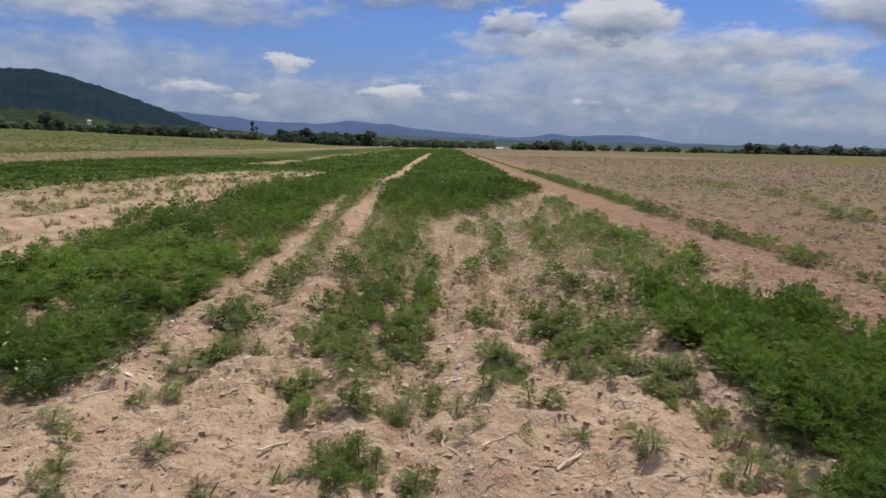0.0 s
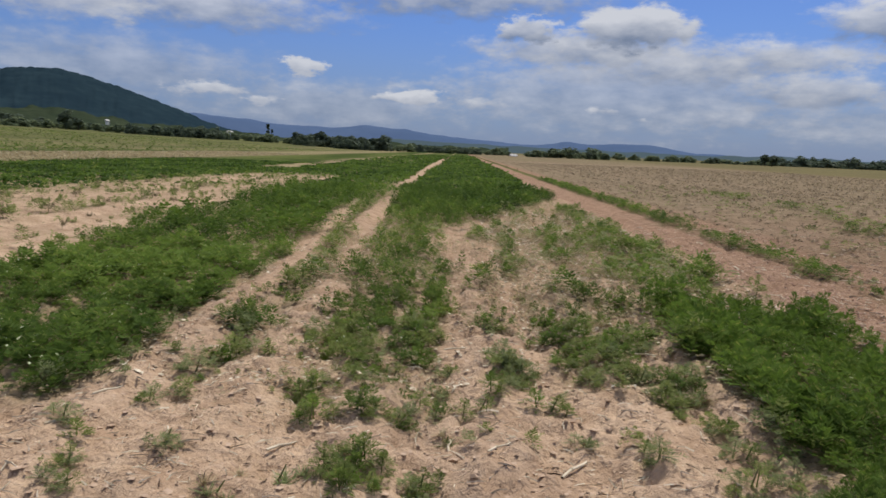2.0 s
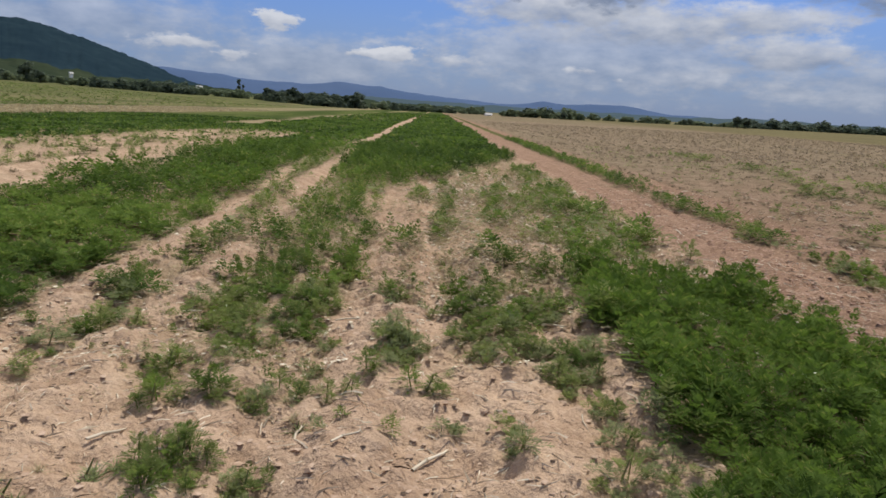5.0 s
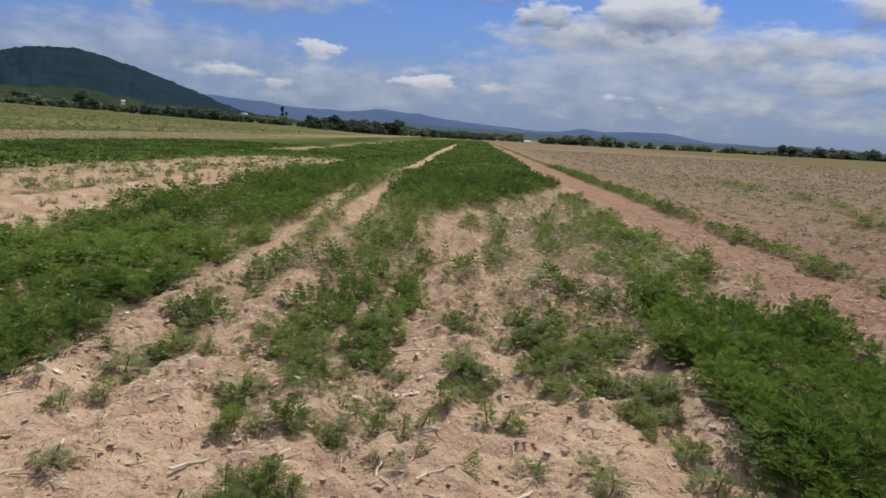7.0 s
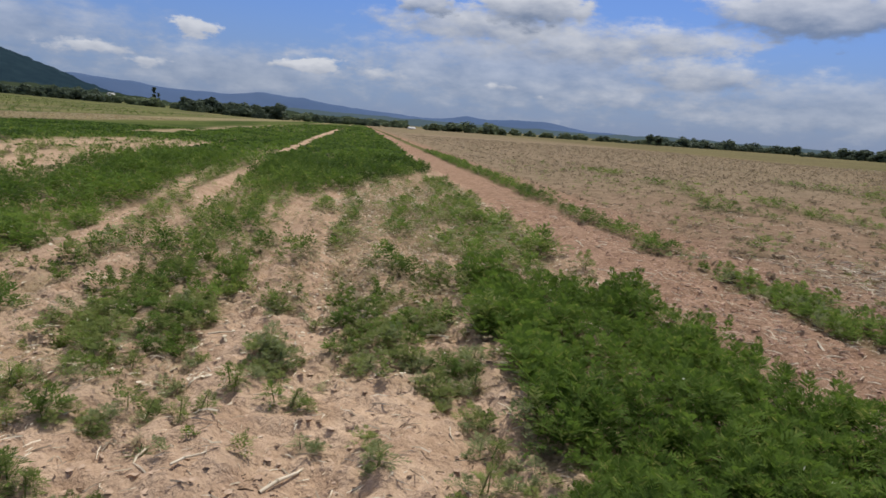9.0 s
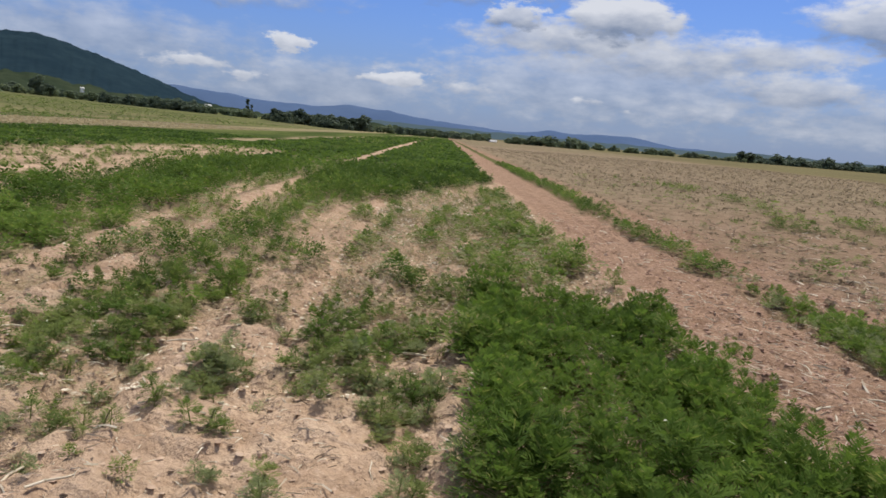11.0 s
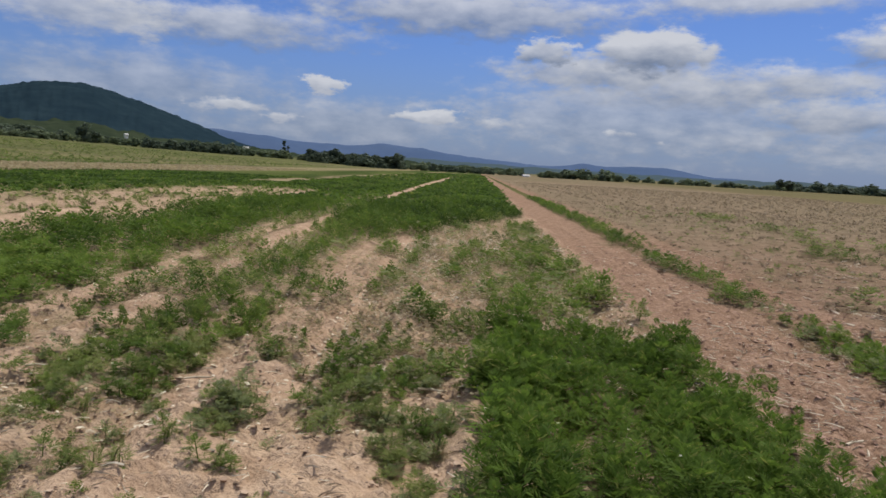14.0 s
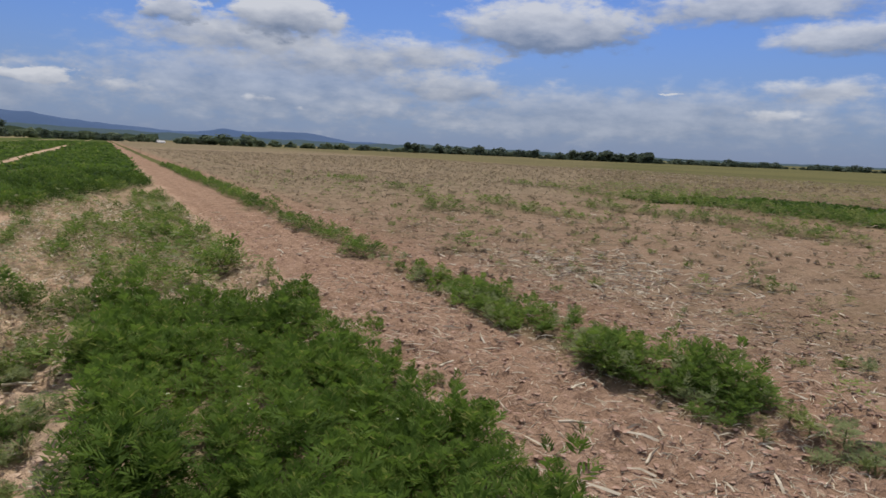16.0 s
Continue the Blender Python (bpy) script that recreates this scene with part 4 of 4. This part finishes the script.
# round weeds standing apart on the bare soil further out, green and withered
for line, y0, y1, n, size in ((-6.2, 8.0, 19, 16, 0.24), (-7.3, 10, 24, 22, 0.29), (-8.6, 12, 25, 16, 0.26), (-10.2, 15, 26, 14, 0.29), (6.6, 6.5, 19, 12, 0.15), (7.9, 8, 22, 12, 0.17),
                              (9.5, 9, 24, 12, 0.19), (11.3, 10, 28, 16, 0.24), (13.5, 8, 22, 13, 0.24), (15.6, 9.5, 20, 9, 0.26), (6.0, 3.6, 7.5, 6, 0.11), (8.7, 5, 10, 6, 0.15), (11.0, 6, 11, 5, 0.18)):
    for k in range(n):
        y = y0 + (y1 - y0) * ((k + RNG.uniform(0.1, 0.9)) / n) ** 1.3
        plant("clump" if RNG.uniform() < 0.62 else "withered", line + float(drift(np.array(line), np.array(y))) + RNG.normal(0, 0.28), y, size * RNG.uniform(0.4, 1.0), RNG.uniform(1.1, 1.5))
for x, y, size in ((4.97, 2.95, 0.16), (5.05, 2.82, 0.19), (4.88, 2.78, 0.15), (4.98, 2.62, 0.18), (5.12, 2.66, 0.14), (5.0, 3.08, 0.13), (6.47, 3.78, 0.12), (6.62, 3.7, 0.10), (6.42, 3.58, 0.12), (8.38, 5.9, 0.16), (8.3, 6.1, 0.14), (8.55, 5.8, 0.12)):
    plant("pale" if RNG.uniform() < 0.6 else "olive", x, y, size, 1.4)
for x, y, size in ((3.62, 4.4, 0.2), (3.70, 5.62, 0.22), (3.55, 3.7, 0.2), (4.78, 3.05, 0.15), (4.93, 2.62, 0.16), (5.3, 3.0, 0.12), (6.4, 5.2, 0.1), (7.1, 6.4, 0.1), (6.2, 8.2, 0.1), (3.31, 7.5, 0.32)):
    plant("olive" if size > 0.13 else "pale", x, y, size * 0.8, 1.2)


# ---------------------------------------------------------------- loose pieces on the soil
def lumps(n):
    """Uneven clods a unit across, as quads."""
    out = []
    for _ in range(n):
        bm = bmesh.new()
        bmesh.ops.create_cube(bm, size=1.0)
        v = np.array([list(w.co) for w in bm.verts])
        a, b = RNG.uniform(0, 3.14, 2)
        turn = np.array(Matrix.Rotation(a, 3, "X") @ Matrix.Rotation(b, 3, "Y"))
        v = (unit(v) * 0.58 * RNG.uniform(0.45, 1.15, (len(v), 1))) @ turn.T * np.array([1, RNG.uniform(0.55, 0.9), 0.36])
        out.append(np.array([[v[w.index] for w in f.verts] for f in bm.faces]))
        bm.free()
    return out


def slivers(n, sides=3):
    """Bent, split pieces of stalk a unit long."""
    out = []
    for _ in range(n):
        bend = RNG.normal(0, 0.05)
        mid = np.array([0.0, bend, 0.05 + abs(RNG.normal(0, 0.03))])
        w = RNG.uniform(0.025, 0.06)
        q = stick((-0.5, 0, 0.0), mid, w, w * 0.9, sides) + stick(mid, (0.5, 0, RNG.uniform(0, 0.1)), w * 0.9, w * 0.4, sides)
        out.append(np.array(q))
    return out


def strew(name, label, category, templates, x, y, size, mat, lift, flat=0.15, above=0.0):
    q_all = []
    which = RNG.integers(0, len(templates), len(x))
    for k, q in enumerate(templates):
        sel = np.flatnonzero(which == k)
        a, tilt = RNG.uniform(0, 6.28, len(sel)), RNG.normal(0, flat, len(sel))
        ca, sa = np.cos(a)[:, None, None], np.sin(a)[:, None, None]
        s = size[sel][:, None, None]
        X = (q[None, ..., 0] * ca - q[None, ..., 1] * sa) * s + x[sel][:, None, None]
        Y = (q[None, ..., 0] * sa + q[None, ..., 1] * ca) * s + y[sel][:, None, None]
        Z = (q[None, ..., 2] + q[None, ..., 0] * tilt[:, None, None]) * s + (surface(x[sel], y[sel]) + lift * size[sel] + above)[:, None, None]
        q_all.append(np.stack([X, Y, Z], -1).reshape(-1, 4, 3))
    q = np.concatenate(q_all)
    tagged(new(name, quads_mesh(name, q, [mat])), label, category, kind="stuff")


def flakes(n):
    """Curled dead leaves and crust chips a unit long."""
    return [np.array(blade(np.array([-0.4, 0, 0.03]), RNG.normal(0, 0.1), RNG.uniform(0.0, 0.7), 0.9, RNG.uniform(0.16, 0.34), RNG.uniform(0.2, 1.5))) for _ in range(n)]


CLODS, STALKS, FLAKES = lumps(14), slivers(10), flakes(10)
CHIPS = [np.array(blade(np.array([-0.4, 0, 0.02]), RNG.normal(0, 0.1), RNG.uniform(0.0, 0.12), 0.9, RNG.uniform(0.28, 0.5), RNG.uniform(0.0, 0.15))) for _ in range(10)]


def scatter(n, x0, x1, y0, y1):
    return RNG.uniform(x0, x1, n), y0 + (y1 - y0) * RNG.uniform(0, 1, n) ** 1.6


x, y = scatter(4200, -3.5, 3.4, 2.3, 12)
strew("soil_clods", "small crumbled tan clods on the cracked soil", "clods", CLODS, x, y, RNG.gamma(1.6, 0.010, len(x)) + 0.008, CLOD, -0.08)
x, y = scatter(420, -3.2, 2.0, 2.3, 8)
near_edge = fbm(x * 1.6, y * 1.2, 2, 211) > 0.5
strew("soil_crust", "broken plates of pale soil crust", "clods", CLODS, x[near_edge], y[near_edge], RNG.uniform(0.03, 0.065, int(near_edge.sum())), CLOD, -0.22, 0.2)
x, y = scatter(7500, 3.3, 8.0, 2.0, 14)
strew("soil_clods", "reddish crumbled clods on the bare strip", "clods", CLODS, x, y, np.minimum(RNG.gamma(1.8, 0.0135, len(x)) + 0.01, 0.055), CLOD_RED, 0.02)
for mat, x0, x1, words in ((CLOD, -4.5, 3.4, "crumbled tan clods on the trodden soil"), (CLOD_RED, 3.4, 8.5, "crumbled reddish clods on the bare strip")):
    x, y = RNG.uniform(x0, x1, 1500), RNG.uniform(-4, 2.3, 1500)
    strew("soil_clods", words, "clods", CLODS, x, y, RNG.gamma(1.6, 0.012, len(x)) + 0.008, mat, 0.06)
x, y = RNG.uniform(-4.5, 8.5, 900), RNG.uniform(-4, 2.3, 900)
strew("straw_litter", "bleached broken maize stalks on the trodden soil", "straw", STALKS, x, y, RNG.uniform(0.03, 0.11, len(x)), STRAW, 0.05)
x, y = scatter(2600, 3.5, 14, 2.2, 15)
strew("straw_litter", "bleached broken maize stalks lying on the soil", "straw", STALKS, x, y, RNG.uniform(0.05, 0.16, len(x)), STRAW, 0.05)
x, y = scatter(6500, 3.4, 7.2, 2.2, 8)
strew("straw_litter", "short bleached stalk bits on the bare strip", "straw", STALKS, x, y, RNG.uniform(0.025, 0.085, len(x)), STRAW, 0.05)
x, y = RNG.normal(7.3, 0.8, 950), RNG.normal(7.4, 0.95, 950)
strew("straw_litter", "thick patch of bleached maize stalks on the field", "straw", STALKS, x, y, RNG.uniform(0.06, 0.18, len(x)), STRAW, 0.05)
x, y = scatter(1500, -2.6, 1.2, 2.3, 5.6)
strew("straw_litter", "thin bleached straw bits on the crusted soil", "straw", STALKS, x, y, RNG.uniform(0.03, 0.10, len(x)), STRAW, 0.03, 0.08)
x, y = scatter(1100, -3.0, 3.2, 2.4, 14)
strew("straw_litter", "bleached broken maize stalks among the weeds", "straw", STALKS, x, y, RNG.uniform(0.03, 0.11, len(x)), STRAW, 0.05)
x, y = scatter(1500, -3.2, 9.0, 2.3, 13)
strew("dark_litter", "small dark bits of dead leaf and stalk", "litter", STALKS, x, y, RNG.uniform(0.02, 0.085, len(x)), LITTER, 0.06)


x, y = scatter(1100, -2.3, 2.2, 2.8, 9)
strew("dark_litter", "curled brown dead leaves on the soil", "litter", FLAKES, x, y, RNG.uniform(0.014, 0.038, len(x)), LITTER, 0.02)
x, y = scatter(2600, 5.4, 17, 4, 20)
strew("dark_litter", "dark bits of dead stalk on the open field", "litter", STALKS, x, y, RNG.uniform(0.05, 0.13, len(x)), LITTER, 0.06)
x, y = scatter(8000, 0.5, 3.3, 5.2, 17)
strew("dead_leaves", "curled pale dead leaves among the weeds", "litter", FLAKES, x, y, RNG.uniform(0.014, 0.036, len(x)) * np.clip(y / 4.5, 1, 3), STRAW, 0.03)
x, y = scatter(3000, -2.3, 3.3, 4.1, 13)
strew("dead_leaves", "curled pale dead leaves among the weeds", "litter", FLAKES, x, y, RNG.uniform(0.025, 0.06, len(x)), STRAW, 0.0)
x, y = scatter(4200, -3.2, 3.4, 2.3, 9)
strew("soil_chips", "thin broken chips of dry soil crust", "clods", CHIPS, x, y, RNG.uniform(0.015, 0.05, len(x)), CLOD, -0.04, 0.06)
x, y = scatter(3000, 3.4, 9, 2.2, 11)
strew("soil_chips", "thin broken chips of reddish soil crust", "clods", CHIPS, x, y, RNG.uniform(0.02, 0.06, len(x)), CLOD_RED, -0.02, 0.06)


for x0, x1, y0, y1, count, high in ((-4.9, -2.3, 3.8, 9, 260, 0.19), (1.8, 3.4, 1.9, 7, 60, 0.15), (-0.9, -0.2, 4.6, 9, 30, 0.13)):
    x, y = scatter(count, x0, x1, y0, y1)
    strew("weed_flowers", "small pale flower heads scattered over the weeds", "flowers", FLAKES, x, y, RNG.uniform(0.012, 0.034, len(x)), PETAL, 0.0, 0.3, high)


def stalk_piece(x0, y0, x1, y1, r):
    """One clear length of maize stalk, split at the ends, between two places."""
    d = np.array([x1 - x0, y1 - y0])
    length = float(np.hypot(*d))
    q = stick((-0.5 * length, 0, 0), (-0.1 * length, 0.01, r * 0.3), r, r * 0.95, 6) + stick((-0.1 * length, 0.01, r * 0.3), (0.32 * length, 0, 0), r * 0.95, r * 0.8, 6)
    q += stick((0.32 * length, 0, 0), (0.5 * length, 0.012, 0), r * 0.8, r * 0.15, 6) + stick((0.3 * length, 0, 0), (0.45 * length, -0.02, 0.01), r * 0.5, r * 0.1, 4)
    q += stick((-0.12 * length, 0.01, r * 0.3), (-0.08 * length, 0.01, r * 0.3), r * 1.2, r * 1.2, 6)
    ob = new("maize_stalk", quads_mesh("maize_stalk", np.array(q), [STRAW], weld=True))
    cx, cy = (x0 + x1) / 2, (y0 + y1) / 2
    z = float(max(surface(np.array([x0, cx, x1]), np.array([y0, cy, y1])))) + r * 0.5
    ob.matrix_basis = pose(cx, cy, z, 0, 0, math.degrees(math.atan2(d[1], d[0])))
    tagged(ob, "pale broken length of dry maize stalk on the soil", "maize stalk", group="stalk pieces")


for piece in ((-0.87, 3.19, -0.74, 3.30, 0.010), (-0.04, 4.90, 0.13, 4.97, 0.008), (0.54, 3.0, 0.70, 3.19, 0.011), (1.38, 5.06, 1.56, 5.04, 0.012), (3.79, 4.66, 3.94, 4.75, 0.012),
              (4.31, 3.98, 4.46, 4.04, 0.010), (4.55, 3.98, 4.58, 4.10, 0.009), (-2.0, 3.25, -1.88, 3.34, 0.008), (-1.95, 3.62, -1.84, 3.75, 0.009), (-1.1, 5.0, -0.97, 5.05, 0.011),
              (0.02, 3.2, 0.03, 3.36, 0.008), (4.25, 4.9, 4.40, 4.86, 0.009), (3.95, 3.6, 4.10, 3.52, 0.010), (0.2, 3.05, 0.32, 3.16, 0.007), (5.9, 4.9, 6.08, 4.95, 0.010)):
    stalk_piece(*piece[:4], piece[4] * 0.75)


# ---------------------------------------------------------------- trees, bushes and houses
def crown_quads(blobs, count, size):
    """Leaf sprays over lumpy blobs (x, y, z, radius)."""
    out = []
    w = np.array([b[3] ** 2 for b in blobs])
    for _ in range(count):
        b = blobs[RNG.choice(len(blobs), p=w / w.sum())]
        d = unit(RNG.normal(0, 1, 3))
        p = np.array(b[:3]) + d * b[3] * RNG.uniform(0.55, 1.08) * np.array([1, 1, 0.9])
        u = unit(np.cross(d + RNG.normal(0, 0.5, 3), [0.2, 0.3, 0.9]))
        v = unit(np.cross(d, u) + RNG.normal(0, 0.3, 3))
        s = size * RNG.uniform(0.6, 1.4)
        out.append([p - u * s, p - v * s * 0.6 + d * 0.1 * s, p + u * s, p + v * s * 0.6])
    return np.array(out)


def tree(height, width, bare, leaf_mat, label, category, name, count=340):
    """Tapered trunk, limbs and a broken crown."""
    root = tagged(new(name), label, category)
    limbs = stick((0, 0, -0.3), (0.1, 0, height * 0.55), 0.035 * height * 0.6, 0.018 * height * 0.6, 7)
    blobs = []
    for k in range(9):
        a, s = RNG.uniform(0, 6.28), RNG.uniform(0, 1)
        z = height * (bare + (0.92 - bare) * s)
        r = width * 0.5 * (0.25 + 0.55 * (1 - abs(s - 0.4))) * RNG.uniform(0.3, 1.0)
        c = (np.cos(a) * r, np.sin(a) * r, z)
        blobs.append((*c, width * RNG.uniform(0.16, 0.30)))
        limbs += stick((0.05, 0, height * max(0.15, min(0.5, bare + 0.3 * s))), c, 0.012 * height * 0.5, 0.004 * height, 4)
    blobs.append((0, 0, height * (bare + 0.45 * (1 - bare)), width * 0.34))
    part("trunk", quads_mesh("trunk", np.array(limbs), [BARK], weld=True), root)
    part("crown", quads_mesh("crown", crown_quads(blobs, count, 0.054 * (height + width)), [leaf_mat], RNG.uniform(0.25, 0.75, count)), root)
    return root


PARENTS = {
    "tree": [tree(8, 6, 0.25, TREE_LEAF_HAZED, "dark leafy tree at the field's edge", "tree", "tree") for _ in range(3)],
    "bush": [tree(4, 6.5, 0.05, BUSH_LEAF_HAZED, "rounded green bush at the field's edge", "bush", "bush") for _ in range(3)],
    "dark_bush": [tree(4, 6.5, 0.05, TREE_LEAF_HAZED, "dark green bush in the field hedge", "bush", "bush") for _ in range(2)],
    "poplar": [tree(12, 2.6, 0.12, TREE_LEAF_HAZED, "tall narrow dark tree", "tree", "tree")],
}
placed = set()


def stand(kind, az, distance, height, wide=1.0, sink=0.0):
    """A tree or bush at a bearing (degrees right of the rows) and a distance."""
    ob = PARENTS[kind][RNG.integers(0, len(PARENTS[kind]))]
    tall = {"tree": 8, "bush": 4, "dark_bush": 4, "poplar": 12}[kind]
    x, y = distance * math.sin(radians(az)), distance * math.cos(radians(az))
    m = pose(x, y, float(terrain(np.array(x), np.array(y))) - sink, 0, 0, RNG.uniform(0, 360))
    if ob in placed:
        ob = copy_thing(ob, m)
    else:
        placed.add(ob)
        ob.matrix_basis = m
    s = height / tall
    wide *= RNG.uniform(0.75, 1.35)
    ob.scale = (s * wide, s * wide, s)


def row_of(kind, az0, az1, n, distance, height, vary=0.3, wide=1.0, sink=0.2):
    for k in range(n):
        az = az0 + (az1 - az0) * (k + 0.5 + RNG.uniform(-0.35, 0.35)) / n
        stand(kind, az, distance * RNG.uniform(0.97, 1.05), height * RNG.uniform(1 - vary, 1 + vary), wide, sink)


row_of("tree", -13.2, -5.7, 17, 330, 6.2, 0.25, 1.15)
row_of("dark_bush", -13.4, -5.6, 14, 325, 4.2, 0.2, 1.1)
row_of("bush", -5.6, 4.2, 18, 345, 3.0, 0.35, 1.3)
row_of("dark_bush", -3.6, 1.6, 8, 335, 3.3, 0.3, 1.2)
row_of("bush", 5.2, 12.0, 13, 300, 3.2, 0.4, 1.1)
row_of("tree", 6.8, 12.2, 5, 300, 3.7, 0.3, 1.4)
row_of("bush", 12.4, 24.0, 26, 360, 2.1, 0.5, 1.5)
row_of("tree", 19.2, 20.4, 2, 330, 3.2, 0.25, 1.2)
row_of("tree", 23.2, 24.0, 2, 300, 4.6, 0.15, 1.3)
row_of("dark_bush", 23.8, 34, 26, 380, 3.3, 0.45, 1.6)
stand("tree", 33.6, 280, 3.6, 1.2)
row_of("tree", 36.2, 43.0, 12, 280, 3.8, 0.25, 1.7)
row_of("dark_bush", 35.6, 43.6, 12, 285, 2.9, 0.3, 1.3)
row_of("dark_bush", 34, 62, 62, 290, 1.8, 0.5, 1.7)
row_of("dark_bush", -25.5, -18.8, 17, 320, 4.0, 0.2, 1.2)
row_of("bush", -40, -25, 20, 340, 3.2, 0.35, 1.4)
row_of("dark_bush", -40, -26, 10, 400, 5.0, 0.3, 1.3)
row_of("bush", -19, -13, 10, 345, 3.0, 0.3, 1.3)
row_of("bush", -60, -40, 24, 330, 5.0, 0.3, 1.4)
stand("tree", -29.5, 330, 8.0, 1.0)
stand("tree", -28.7, 335, 5.5, 1.1)
stand("poplar", -15.3, 520, 12.5, 1.0)
stand("poplar", -15.0, 525, 9.0, 1.1)


def house(az, distance, w, d, h, z=None):
    """A small whitewashed house with a gabled roof, a door and windows."""
    x, y = distance * math.sin(radians(az)), distance * math.cos(radians(az))
    root = tagged(new("house"), "small whitewashed house with a pale roof far off", "house", group="far houses")
    z = float(terrain(np.array(x), np.array(y))) if z is None else z
    root.matrix_basis = pose(x, y, z, 0, 0, -az + 20)
    bm = bmesh.new()
    bmesh.ops.create_cube(bm, size=1.0, matrix=Matrix.Translation((0, 0, h / 2 - 1)) @ Matrix.Diagonal((w, d, h + 2, 1)))
    part("wall", from_bmesh("wall", bm, WHITEWASH), root)
    bm = bmesh.new()
    o = 0.4
    v = [bm.verts.new(c) for c in ((-w / 2 - o, -d / 2 - o, h - 0.1), (w / 2 + o, -d / 2 - o, h - 0.1), (w / 2 + o, d / 2 + o, h - 0.1), (-w / 2 - o, d / 2 + o, h - 0.1), (-w / 2 - o, 0, h + d * 0.35), (w / 2 + o, 0, h + d * 0.35))]
    for f in ((0, 1, 5, 4), (2, 3, 4, 5), (1, 2, 5), (3, 0, 4), (3, 2, 1, 0)):
        bm.faces.new([v[i] for i in f])
    part("roof", from_bmesh("roof", bm, ROOF), root)
    for k, px in enumerate((-0.3, 0.0, 0.3)):
        bm = bmesh.new()
        tall = h * (0.7 if k == 1 else 0.35)
        bmesh.ops.create_cube(bm, size=1.0, matrix=Matrix.Translation((px * w, -d / 2 - 0.01, tall / 2 if k == 1 else h * 0.6)) @ Matrix.Diagonal((0.12 * w, 0.06, tall, 1)))
        part("door" if k == 1 else "window", from_bmesh("opening", bm, GLASS), root)


house(-26.8, 500, 1.7, 2.0, 0.6, 11.4)
house(-18.2, 470, 3, 2.4, 1.1, 6.6)
house(-16.2, 480, 2.6, 2.2, 0.8, 4.3)
house(4.4, 300, 2.4, 1.8, 0.4)
